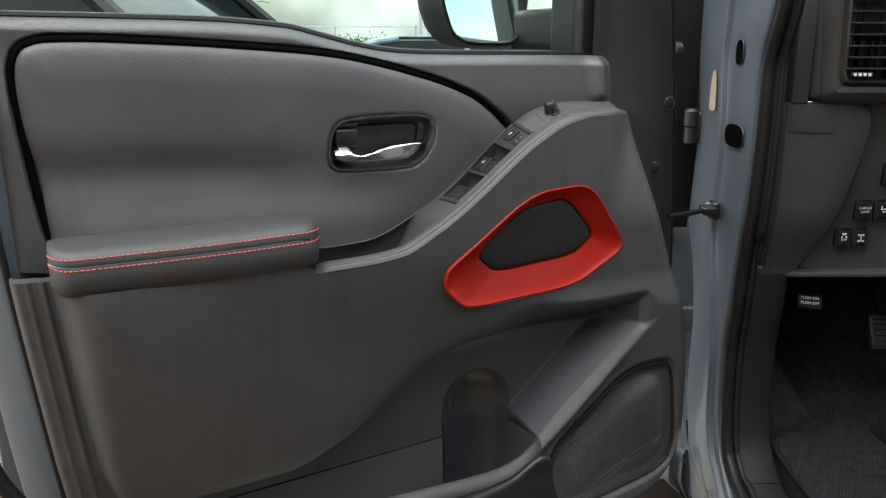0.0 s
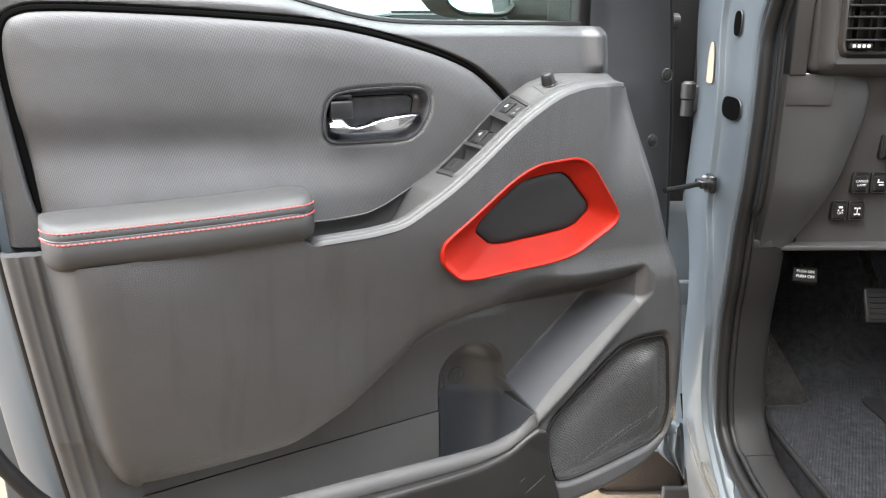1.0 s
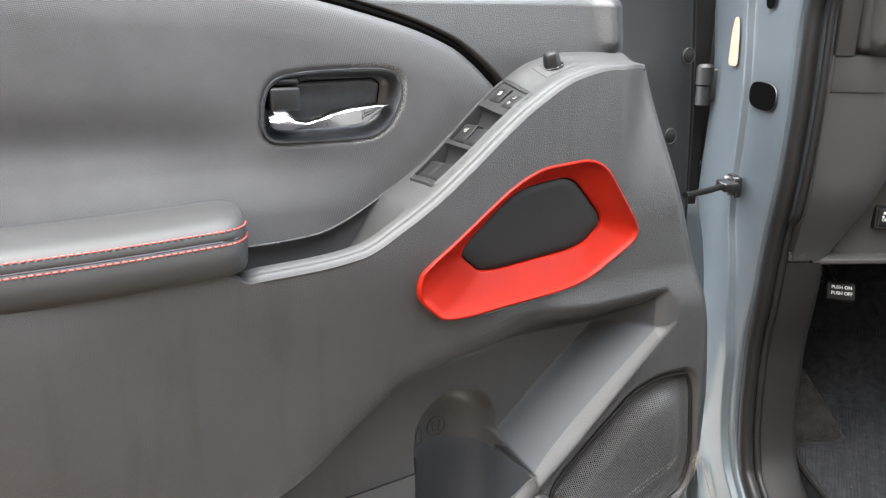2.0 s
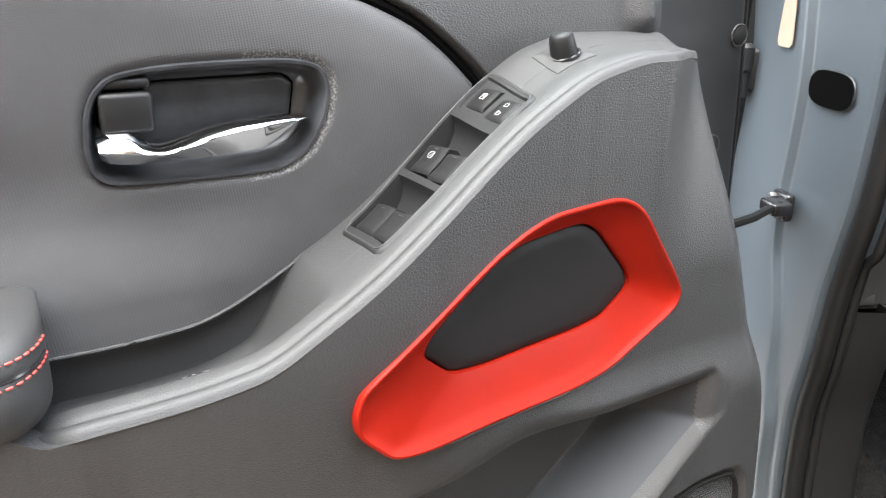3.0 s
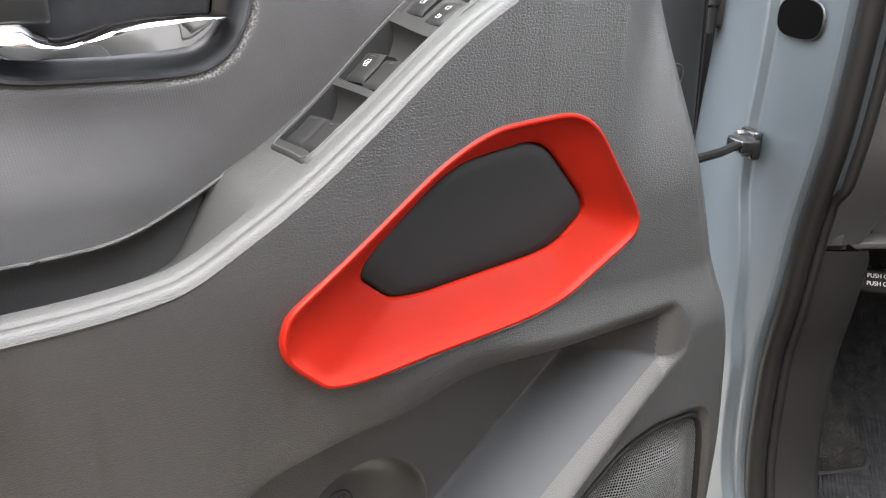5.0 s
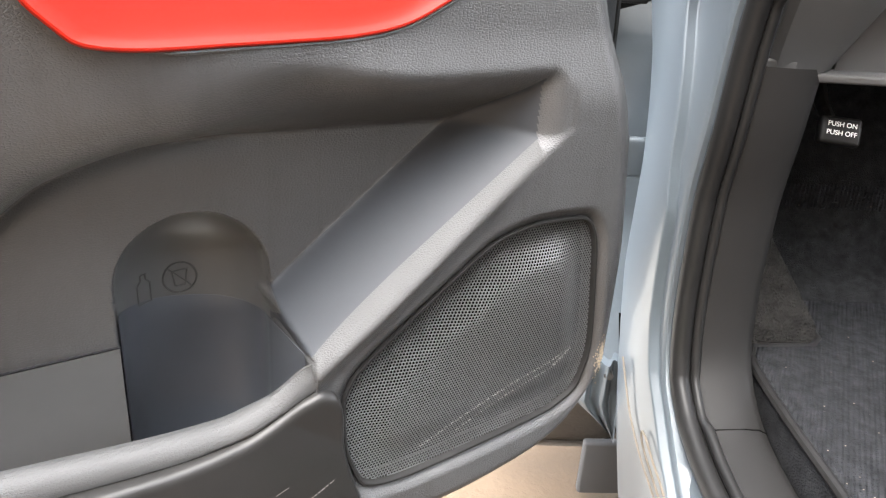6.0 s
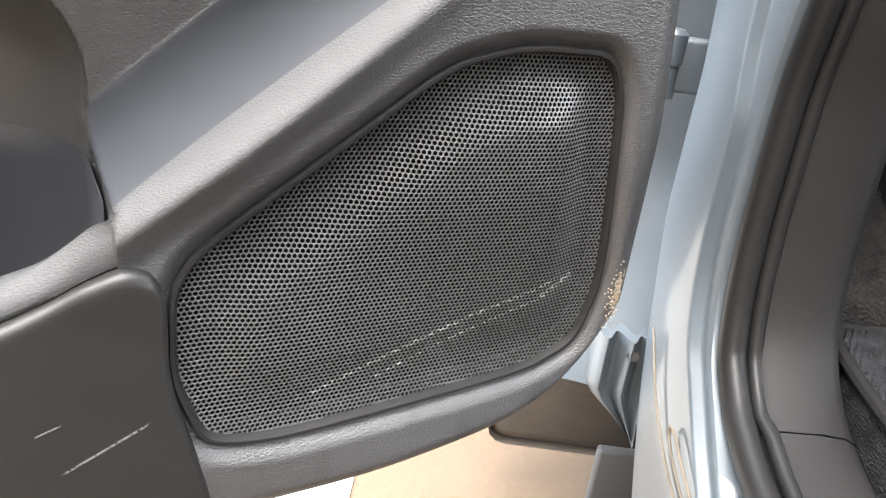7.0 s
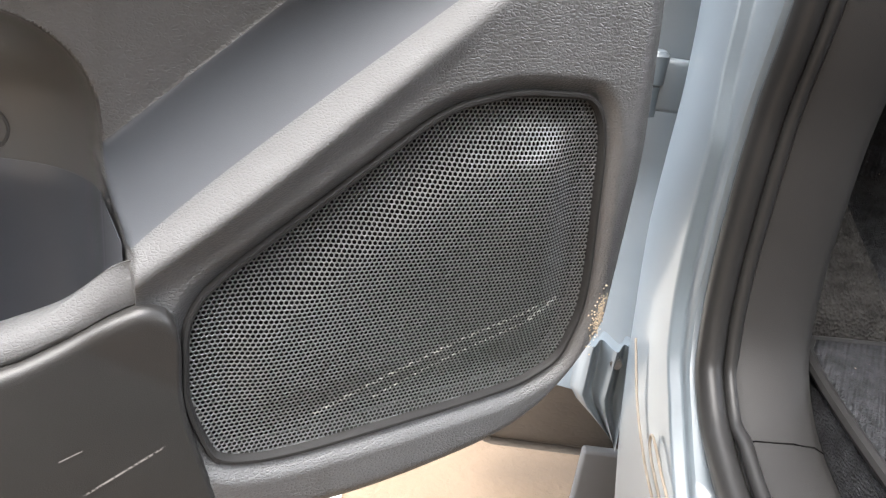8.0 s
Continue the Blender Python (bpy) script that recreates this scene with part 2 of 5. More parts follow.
def outward(geometry):
    bm = bmesh.new()
    vs = [bm.verts.new(v) for v in geometry[0]]
    for f in geometry[1]:
        if len(set(f)) > 2:
            try:
                bm.faces.new([vs[i] for i in f])
            except ValueError:
                pass
    bmesh.ops.remove_doubles(bm, verts=bm.verts, dist=1e-6)
    bmesh.ops.recalc_face_normals(bm, faces=bm.faces)
    return bm


def block(lo, hi, bevel=0.004, segments=3):
    bm = bmesh.new()
    bmesh.ops.create_cube(bm, size=1)
    for v in bm.verts:
        v.co = Vector([lo[i] + (hi[i] - lo[i]) * (v.co[i] + 0.5) for i in range(3)])
    if bevel:
        bmesh.ops.bevel(bm, geom=bm.edges, offset=bevel, segments=segments, affect="EDGES", profile=0.5)
    return bm


def spline(points, n, closed=False):
    """n points along a Catmull-Rom curve through the given 3D points."""
    p = np.array(points, float)
    if closed:
        q = np.vstack([p[-1], p, p[0], p[1]])
        spans = len(p)
    else:
        q = np.vstack([2 * p[0] - p[1], p, 2 * p[-1] - p[-2]])
        spans = len(p) - 1
    out = []
    for t in np.linspace(0, spans, n, endpoint=not closed):
        i = min(int(t), spans - 1)
        f = t - i
        a, b, c, d = q[i], q[i + 1], q[i + 2], q[i + 3]
        out.append(0.5 * (2 * b + (c - a) * f + (2 * a - 5 * b + 4 * c - d) * f * f + (3 * b - a - 3 * c + d) * f ** 3))
    return np.array(out)


def tube(path, radius, sides=10, closed=False, squash=1.0, axis=(1, 0, 0)):
    """A tube along a path; squash flattens it along axis."""
    path = np.array(path, float)
    n = len(path)
    tang = np.roll(path, -1, 0) - np.roll(path, 1, 0) if closed else np.gradient(path, axis=0)
    tang /= np.linalg.norm(tang, axis=1)[:, None]
    ax = np.array(axis, float)
    verts, faces = [], []
    for i in range(n):
        side = ax - tang[i] * (ax @ tang[i])
        if np.linalg.norm(side) < 0.05:
            side = np.roll(ax, 1) - tang[i] * (np.roll(ax, 1) @ tang[i])
        side /= np.linalg.norm(side)
        up = np.cross(tang[i], side)
        r = radius[i] if np.ndim(radius) else radius
        for j in range(sides):
            a = 2 * math.pi * j / sides
            verts.append(path[i] + r * (side * math.cos(a) * squash + up * math.sin(a)))
    for i in range(n if closed else n - 1):
        for j in range(sides):
            k, l = (i + 1) % n, (j + 1) % sides
            faces.append((i * sides + j, i * sides + l, k * sides + l, k * sides + j))
    if not closed:
        faces.append(tuple(range(sides - 1, -1, -1)))
        faces.append(tuple((n - 1) * sides + j for j in range(sides)))
    return verts, faces


def rings(loops, cap_first=False, cap_last=False):
    """A skin over closed loops of equal length."""
    n = len(loops[0])
    verts = [v for lp in loops for v in lp]
    faces = []
    for i in range(len(loops) - 1):
        for j in range(n):
            k = (j + 1) % n
            faces.append((i * n + j, i * n + k, (i + 1) * n + k, (i + 1) * n + j))
    if cap_first:
        faces.append(tuple(range(n - 1, -1, -1)))
    if cap_last:
        faces.append(tuple((len(loops) - 1) * n + j for j in range(n)))
    return verts, faces


def rounded(points, n, corner=0.35):
    """A closed polygon with rounded corners, as n points at even steps."""
    p = np.array(points, float)
    out = []
    for i in range(len(p)):
        a, b, c = p[i - 1], p[i], p[(i + 1) % len(p)]
        s, e = b + (a - b) * corner, b + (c - b) * corner
        for t in np.linspace(0, 1, 9):
            out.append((1 - t) ** 2 * s + 2 * t * (1 - t) * b + t * t * e)
    out = np.array(out)
    step = np.linalg.norm(np.roll(out, -1, 0) - out, axis=1)
    cum = np.r_[0, np.cumsum(step)]
    full = np.vstack([out, out[:1]])
    s = np.linspace(0, cum[-1], n, endpoint=False)
    return np.stack([np.interp(s, cum, full[:, k]) for k in range(p.shape[1])], 1)


def signed(U, Z, poly):
    """Distance to a closed polygon in (u, z): positive inside."""
    best = np.full(U.shape, 1e9)
    inside = np.zeros(U.shape, bool)
    for (x1, y1), (x2, y2) in zip(poly, np.roll(poly, -1, 0)):
        dx, dy = x2 - x1, y2 - y1
        t = np.clip(((U - x1) * dx + (Z - y1) * dy) / (dx * dx + dy * dy + 1e-12), 0, 1)
        best = np.minimum(best, np.hypot(U - x1 - t * dx, Z - y1 - t * dy))
        cross = ((y1 > Z) != (y2 > Z)) & (U < (x2 - x1) * (Z - y1) / (y2 - y1 + 1e-12) + x1)
        inside ^= cross
    return np.where(inside, best, -best)


def offset(poly, d):
    """A closed (u, z) polygon, counter-clockwise or not, moved outward by d."""
    t = np.roll(poly, -1, 0) - np.roll(poly, 1, 0)
    t /= np.linalg.norm(t, axis=1)[:, None]
    n = np.stack([t[:, 1], -t[:, 0]], 1)
    area = np.sum(poly[:, 0] * np.roll(poly[:, 1], -1) - poly[:, 1] * np.roll(poly[:, 0], -1))
    return poly + n * d * (1 if area > 0 else -1)

# ---- the open front door, in its own frame: u towards the hinge, d away from the eye, z up ----
DOOR = pose(0.10, 1.15, 0, 0, 0, 25)
door = thing("car_door", "open pickup door with dark grey lining and red surround", "car door", m=DOOR)

ridge_z = pchip([(-0.66, 1.006), (-0.6, 1.004), (-0.47, 1.004), (-0.286, 1.01), (-0.233, 1.012), (-0.183, 1.018), (-0.13, 1.044), (-0.048, 1.098),
                 (0.045, 1.162), (0.104, 1.189), (0.155, 1.197), (0.2, 1.1965), (0.24, 1.192)])
pad_low = pchip([(-0.66, 1.03), (-0.6, 1.024), (-0.263, 1.012), (-0.207, 1.015), (-0.105, 1.057), (-0.077, 1.074), (0.041, 1.168), (0.09, 1.196), (0.14, 1.206), (0.24, 1.204)])
front_d = pchip([(-0.66, -0.010), (-0.55, -0.025), (-0.1, -0.026), (0.0, -0.014), (0.1, -0.005), (0.2, 0.001), (0.42, 0.003)])
right_u = pchip([(0.47, 0.335), (0.51, 0.347), (0.55, 0.368), (0.6, 0.375), (0.69, 0.375), (0.79, 0.366), (0.825, 0.361), (0.934, 0.325), (1.038, 0.288), (1.195, 0.238)])
left_u = pchip([(0.45, -0.607), (0.678, -0.639), (0.85, -0.657), (1.02, -0.672), (1.1, -0.677), (1.34, -0.689)])
low_z = pchip([(-0.66, 0.45), (-0.1, 0.46), (0.06, 0.480), (0.116, 0.486), (0.19, 0.489), (0.24, 0.494), (0.29, 0.502), (0.325, 0.516), (0.345, 0.535), (0.36, 0.556), (0.40, 0.59)])
crease_z = pchip([(-0.66, 0.690), (-0.60, 0.682), (-0.57, 0.678), (-0.512, 0.675), (-0.352, 0.682), (-0.264, 0.718), (-0.17, 0.787), (-0.113, 0.828), (-0.034, 0.850),
                  (0.028, 0.853), (0.182, 0.851), (0.25, 0.852), (0.31, 0.853)])
rim_z = pchip([(-0.62, 0.634), (-0.27, 0.634), (-0.144, 0.633), (-0.075, 0.632), (-0.025, 0.634), (0.017, 0.646), (0.053, 0.673), (0.09, 0.695)])
ledge_front = pchip([(0.04, 0.666), (0.051, 0.672), (0.2646, 0.8346), (0.30, 0.862)])      # where the tray's floor meets its lip
ledge_back = pchip([(0.04, 0.694), (0.0408, 0.6947), (0.2106, 0.8372), (0.30, 0.912)])      # where it meets the pocket's back
ledge_d = pchip([(0.04, -0.0195), (0.051, -0.0186), (0.2646, 0.0037), (0.30, 0.006)])       # how deep the lip stands
roll_u = pchip([(0.45, -0.575), (0.70, -0.588), (0.747, -0.595), (0.872, -0.612), (1.005, -0.625), (1.05, -0.63)])
roll_w = pchip([(0.45, 0.027), (0.76, 0.027), (0.86, 0.037), (1.0, 0.050), (1.05, 0.050)])
BACK = 0.068
PL0, PL1 = -0.088, 0.054       # ends of the switch bank
BEZEL = rounded([(-0.250, 1.165), (-0.244, 1.180), (-0.232, 1.190), (-0.196, 1.1945), (-0.121, 1.1955), (-0.095, 1.1905), (-0.087, 1.176), (-0.092, 1.153), (-0.105, 1.132), (-0.123, 1.121), (-0.150, 1.119), (-0.238, 1.1205), (-0.2495, 1.128), (-0.252, 1.143)], 130, 0.4)

RED_OUT = rounded([(-0.1165, 0.968), (-0.111, 0.986), (0.035, 1.080), (0.144, 1.085), (0.213, 0.988), (0.207, 0.970), (0.120, 0.925), (-0.083, 0.921), (-0.1145, 0.952)], 300, 0.3)
RED_IN = rounded([(-0.060, 0.993), (0.026, 1.056), (0.112, 1.065), (0.171, 0.998), (0.131, 0.968), (-0.022, 0.960)], 300, 0.27)
GRILLE = rounded([(0.081, 0.628), (0.092, 0.646), (0.165, 0.698), (0.226, 0.745), (0.27, 0.756), (0.333, 0.754), (0.350, 0.61), (0.338, 0.564), (0.300, 0.547), (0.098, 0.537), (0.080, 0.583)], 150, 0.3)


def face(U, Z):
    """How far the lining's front face stands."""
    plane = -0.042 + 0.165 * (U - 0.1) + 0.233 * (Z - 0.55)
    plane = -0.046 + 0.014 * np.log1p(np.exp((plane + 0.046) / 0.014))
    a, b = front_d(U) - 0.010 * smooth((0.93 - Z) / 0.07) * smooth((U - 0.04) / 0.08), plane
    return -0.004 * np.log(np.exp(-a / 0.004) + np.exp(-b / 0.004))


def lining():
    """The lower lining: bulge under the armrest, pocket back, sloping ledge, speaker surround."""
    S, T = np.meshgrid(np.linspace(0, 1, 620), np.linspace(0, 1, 520), indexing="ij")
    U = -0.67 + S * 1.02
    for _ in range(4):
        top = ridge_z(np.clip(U, -0.66, 0.24)) - 0.007 + 0.016 * smooth((-0.300 - U) / 0.03)
        Z = low_z(U) + T * (top - low_z(U))
        U = left_u(Z) + S * (right_u(Z) - left_u(Z))
    F = face(U, Z)
    edge = right_u(Z) - U
    F = F + 0.010 * (1 - np.clip(edge / 0.02, 0, 1)) ** 2
    F = F + 0.030 * smooth((U - 0.17) / 0.07) * smooth((Z - 1.0) / 0.19)
    low = Z - low_z(U)
    F = F + 0.02 * (1 - np.clip(low / 0.02, 0, 1)) ** 2
    # bulge rolls off to the rear edge and to the crease
    F = F + 0.18 * np.minimum(0.016 * np.log1p(np.exp((0.992 - Z) / 0.016)), 0.34) * smooth((0.03 - U) / 0.16)
    # the bulge rolls off, fuller and fuller, to the rear flange and to the pocket's back
    w = 0.070 - 0.012 * smooth((U + 0.35) / 0.2) - 0.012 * smooth((U - 0.02) / 0.14)
    down = np.clip((crease_z(U) + w - Z) / (w + 0.016), 0, 1)
    rear = np.clip(1 - (U - roll_u(Z)) / (1.5 * roll_w(Z)), 0, 1)
    e = np.minimum((rear ** 2.2 + down ** 2.2) ** (1 / 2.2), 1)
    full = 0.15 * e ** 2 + 0.85 * e ** 5
    g = full + (0.35 * down * down + 0.65 * smooth(down) - full) * smooth((U + 0.04) / 0.16)
    # a deep crease along the pocket back's upper edge
    back = BACK + 0.013 * smooth((Z - crease_z(U) + 0.034) / 0.03) * smooth((0.08 - U) / 0.1)
    flange = 0.046 + 0.022 * down / (rear + down + 1e-6)
    under = F + (np.where(rear > 0, np.minimum(flange, back), back) - F) * g
    # fine ridges along the rear flange
    off = U - left_u(Z)
    ribs = 0.016 * (1 - np.clip(off / 0.008, 0, 1)) ** 2 - 0.003 * np.exp(-((off - 0.020) / 0.0022) ** 2) - 0.004 * np.exp(-((off - 0.037) / 0.003) ** 2)
    under = under + ribs * smooth((rear - 0.9) / 0.1)
    # sloping tray with a rounded lip in front and a slanting wall at its upper end
    zi, zk, di = ledge_front(U), ledge_back(U), ledge_d(U)
    bead = np.maximum(F - (di - 0.0115), 0) * smooth((Z - zi + 0.036) / 0.028) * smooth((0.30 - U) / 0.02) * (U > 0.052)
    F = F - np.where(Z < zi + 0.03, bead, 0)
    floor_d = di + (Z - zi) / (zk - zi) * (0.060 - di)
    t = np.clip((Z - zi + 0.015) / 0.015, 0, 1)
    lip = F + np.maximum(di - F, 0.002) * t ** 1.5
    tray = np.where(Z < zi, lip, floor_d)
    wall = np.interp(U, [0.196, 0.2646, 0.272, 0.279, 0.285, 0.290], [0.075, 0.004, -0.002, -0.005, -0.006, -0.0062])
    wall = np.where(U > 0.290, F, np.maximum(wall, F))
    cut = 0.051 - 0.010 * np.clip((Z - 0.672) / 0.023, 0, 1)
    tray = np.where(U < cut, 1.0, np.maximum(tray, F))
    wall = np.where(U < cut, 1.0, wall)

    def soft_least(a, b, r):
        h = np.clip(0.5 + (b - a) / (2 * r), 0, 1)
        return b + (a - b) * h - r * h * (1 - h)
    D = soft_least(under, soft_least(soft_least(tray, wall, 0.004), back, 0.005), 0.004)
    D = blur(np.maximum(D, F), 2)
    edge_of_tray = np.exp(-((Z - zi) / 0.005) ** 2) * (U > 0.06) * (U < 0.25)
    D = D + (blur(D, 10) - D) * edge_of_tray
    # bottle niche
    q = ((U + 0.018) / 0.0615) ** 2 + (np.maximum(0, Z - 0.715) / 0.061) ** 2
    niche = np.where((q < 1) & (Z < 0.8), 0.056 * np.sqrt(np.clip(1 - q, 0, 1)), 0)
    D = D + niche * (D > BACK - 0.006)
    D = blur(D, 1)
    # seats for the red surround and the grille
    D = D + np.where(signed(U, Z, offset(RED_OUT, -0.0002)) > 0, 0.045, 0)
    gs = signed(U, Z, GRILLE)
    D = D + 0.008 * smooth((gs + 0.015) / 0.014) + np.where(gs > -0.0006, 0.03, 0)
    return sheet(U, D, Z, (0, 0.022, 0))


# bluish, with the sky's reflection put into the base colour
TRAY = grained("sky_tinted_tray_plastic", (0.029, 0.0318, 0.036), 0.55, 900.0, 0.0001, 0.15, 0.1)
matte(TRAY, 0.22)
panel = part("lining", outward(lining()), [PLASTIC, TRAY, RIM, POCKET], door, "dark grey grained plastic lower lining")
# the tray's floor is smooth and tinted as if by sky, its lip coarse, the bottle niche fine and lightened against shade:
# the sheet is cut along their borders
front_slope, back_slope = 0.1626 / 0.2136, 0.1425 / 0.1698
cut_bm = bmesh.new()
cut_bm.from_mesh(panel.data)
for slope, rise in ((front_slope, 0.6725), (front_slope, 0.654), (back_slope, 0.7007)):
    u0 = 0.0408 if slope == back_slope else 0.051
    near = [f for f in cut_bm.faces if 0.03 < f.calc_center_median().x < 0.28 and abs(f.calc_center_median().z - rise - slope * (f.calc_center_median().x - u0)) < 0.02]
    geom = list({e for f in near for e in f.edges}) + list({v for f in near for v in f.verts}) + near
    bmesh.ops.bisect_plane(cut_bm, geom=geom, dist=1e-6, plane_co=(u0, 0, rise), plane_no=(-slope, 0, 1))
for f in cut_bm.faces:
    f.smooth = True
    c = f.calc_center_median()
    if 0.045 < c.x < 0.262 and c.z < 0.7007 + back_slope * (c.x - 0.0408):
        f.material_index = 1 if c.z > 0.6725 + front_slope * (c.x - 0.051) else 2 if c.z > 0.654 + front_slope * (c.x - 0.051) else 0
    elif ((c.x + 0.018) / 0.0615) ** 2 + (max(0, c.z - 0.715) / 0.061) ** 2 < 1 and c.z < 0.8 and c.y > BACK - 0.004:
        f.material_index = 3
cut_bm.to_mesh(panel.data)
cut_bm.free()


# shelf behind the ridge: switch bank, grip hollow
def shelf_at(U, P):
    """Height of the shelf at u and at p metres behind the ridge's front."""
    width = 0.082 - front_d(U)
    prof = np.interp(P, [0, 0.003, 0.008, 0.0125, 0.0165, 0.022, 0.045], [-0.007, -0.0015, 0.0, -0.003, -0.0005, 0.0005, 0.001])
    z = ridge_z(U) + prof + (pad_low(U) - ridge_z(U)) * smooth((P - 0.03) / (width - 0.03))
    hollow = smooth((-0.116 - U) / 0.046) * smooth((P - 0.027) / 0.010)
    return z - 0.040 * hollow


def shelf():
    us = np.linspace(-0.345, 0.230, 330)
    ps = np.r_[np.linspace(0, 0.03, 22), np.linspace(0.032, 0.05, 12), np.linspace(0.053, 1, 16)]
    U, P = np.meshgrid(us, ps, indexing="ij")
    width = 0.084 - front_d(U)
    P = np.where(P > 0.0505, 0.05 + (P - 0.05) / 0.95 * (width - 0.05), P)
    Z = blur(shelf_at(U, P), 1)
    Z = Z - 0.036 * ((U > PL0 + 0.003) & (U < PL1 - 0.003) & (P > 0.027) & (P < 0.089))
    slip = smooth((-0.285 - U) / 0.045)
    Z = Z - 0.010 * slip
    base = front_d(U) + 0.030 * smooth((U - 0.17) / 0.07) + 0.016 * slip
    return sheet(U, base + P * (0.084 - base) / width, Z, (0, 0.006, -0.012))


part("armrest_shelf", outward(shelf()), PLASTIC_FINE, door, "grey plastic armrest ledge with a raised rim")

part("grip_back", block((-0.350, 0.0815, 0.930), (-0.118, 0.0875, 1.035), 0.001), PLASTIC_FINE, door)

# upper lining and belt line
belt_z = pchip([(-0.68, 1.331), (-0.424, 1.328), (-0.302, 1.320), (-0.245, 1.307), (-0.192, 1.294), (-0.14, 1.286), (-0.086, 1.283), (0.165, 1.280), (0.26, 1.277)])
PAD_TOP = [(-0.622, 1.06), (-0.634, 1.16), (-0.640, 1.25), (-0.632, 1.287), (-0.612, 1.300), (-0.58, 1.303), (-0.519, 1.302), (-0.383, 1.295), (-0.23, 1.281), (-0.102, 1.251),
           (-0.027, 1.224), (0.012, 1.199), (0.046, 1.168)]
PAD_LOW = [(x, float(pad_low(x)) - 0.001) for x in np.linspace(0.03, -0.6, 26)]
PAD = spline(np.array(PAD_TOP + PAD_LOW), 260, True)


def upper_lining():
    us, ts = np.linspace(0, 1, 560), np.linspace(0, 1, 210)
    S, T = np.meshgrid(us, ts, indexing="ij")
    U = -0.672 + S * (0.236 + 0.672)
    lo = pad_low(np.clip(U, -0.66, 0.24)) - 0.012
    Z = lo + T * (belt_z(U) - lo)
    U = U + 0.0 * Z
    D = 0.084 + 0.02 * (1 - np.clip((belt_z(U) - Z) / 0.018, 0, 1)) ** 2
    D = D + 0.010 * smooth((Z - 1.2) / 0.1)
    D = D - 0.014 * np.exp(-((U - 0.212) / 0.016) ** 2) * smooth((Z - 1.19) / 0.03)
    sd = signed(U, Z, PAD)
    D = D + 0.016 * smooth((sd + 0.009) / 0.009)
    D = D + 0.05 * (signed(U, Z, offset(BEZEL, 0.001)) > 0)
    left = U - (-0.672)
    D = D + 0.03 * (1 - np.clip(left / 0.02, 0, 1)) ** 2
    return sheet(U, D, Z, (0, 0.03, 0))


part("upper_lining", outward(upper_lining()), PLASTIC, door, "grey grained plastic belt moulding")


def pad():
    top = pchip(PAD_TOP[2:])
    us = np.r_[np.linspace(0, 0.1, 40), np.linspace(0.103, 1, 190)]
    S, T = np.meshgrid(us, np.linspace(0, 1, 110), indexing="ij")
    lean = pchip([(1.0, -0.617), (1.06, -0.622), (1.16, -0.634), (1.25, -0.640), (1.31, -0.640)])
    U0 = -0.640 + S * 0.684
    hi, lo = top(U0), pad_low(U0)
    Z = lo + T * (hi - lo)
    U = U0 + (lean(Z) + 0.640) * (1 - S) ** 3
    hem = np.vstack([spline(np.array(PAD_TOP), 160), [(0.046, 0.8), (-0.622, 0.8)]])
    sd = np.minimum(np.abs(signed(U, Z, hem)), 0.1)
    rim = 1 - np.exp(-sd / 0.006)
    D = 0.096 - 0.014 * rim - 0.004 * smooth(sd / 0.05)
    # the padding swells above and below a soft hollow
    D = D + 0.010 * np.exp(-((Z - 1.125 + 0.05 * (U + 0.4)) / 0.035) ** 2) * smooth((-0.16 - U) / 0.25) - 0.008 * smooth((1.10 - Z) / 0.06) * smooth((U + 0.66) / 0.1) * smooth((-0.10 - U) / 0.1)
    bz = signed(U, Z, BEZEL)
    D = D + 0.003 * smooth((bz + 0.007) / 0.006) + 0.05 * (bz > 0.001)
    return sheet(U, D, Z, (0, 0.012, 0))


part("upholstered_pad", outward(pad()), WEAVE, door, "charcoal woven vinyl upper pad")
# the groove's darkness, added as a black tube along the pad's edge
gap_path = [(u, 0.0940, z) for u, z in spline(np.array(PAD_TOP), 90)]
part("pad_groove_shade", tube(gap_path, 0.0050, 8, axis=(0, 1, 0)), DARK, door, "black line for the shade in the groove round the pad")
piping = [(u, float(np.interp(u, [-0.56, -0.2, -0.092], [0.0685, 0.0685, 0.076])), float(pad_low(u)) - 0.0004) for u in np.linspace(-0.60, -0.092, 70)]
part("pad_piping", tube(piping, 0.0015, 8), PLASTIC_FINE, door)


# ---- armrest with red stitching ----
arm_z = pchip([(-0.64, 1.014), (-0.60, 1.009), (-0.45, 1.010), (-0.29, 1.015)])
ARM = [(0.070, -0.001), (0.02, -0.002), (-0.02, -0.002), (-0.030, 0.002), (-0.0355, 0.012), (-0.0365, 0.024), (-0.0345, 0.0345), (-0.0325, 0.0375), (-0.0335, 0.0405), (-0.031, 0.047),
       (-0.024, 0.053), (-0.012, 0.0565), (0.01, 0.0585), (0.04, 0.058), (0.066, 0.054), (0.072, 0.03)]


def arm_section(u):
    """One closed section of the armrest."""
    out = []
    a, b = (u + 0.624) / 0.030, (-0.294 - u) / 0.030
    k = math.sqrt(max(0.0, 1 - (1 - min(a, 1)) ** 2)) if a < 1 else (math.sqrt(max(0.0, 1 - (1 - min(b, 1)) ** 2)) if b < 1 else 1.0)
    for d, z in ARM:
        dd = 0.06 + (d - 0.06) * (0.45 + 0.55 * k)
        zz = 0.024 + (z - 0.024) * (0.80 + 0.20 * k) + 0.008 * (z / 0.06) * (0.3 - u) * 0.0
        out.append((u, dd, float(arm_z(u)) + zz))
    return out


def arm_point(u, k, lift):
    s = arm_section(u)
    return np.array(s[k]) + np.array([0, -lift, lift * 0.3])


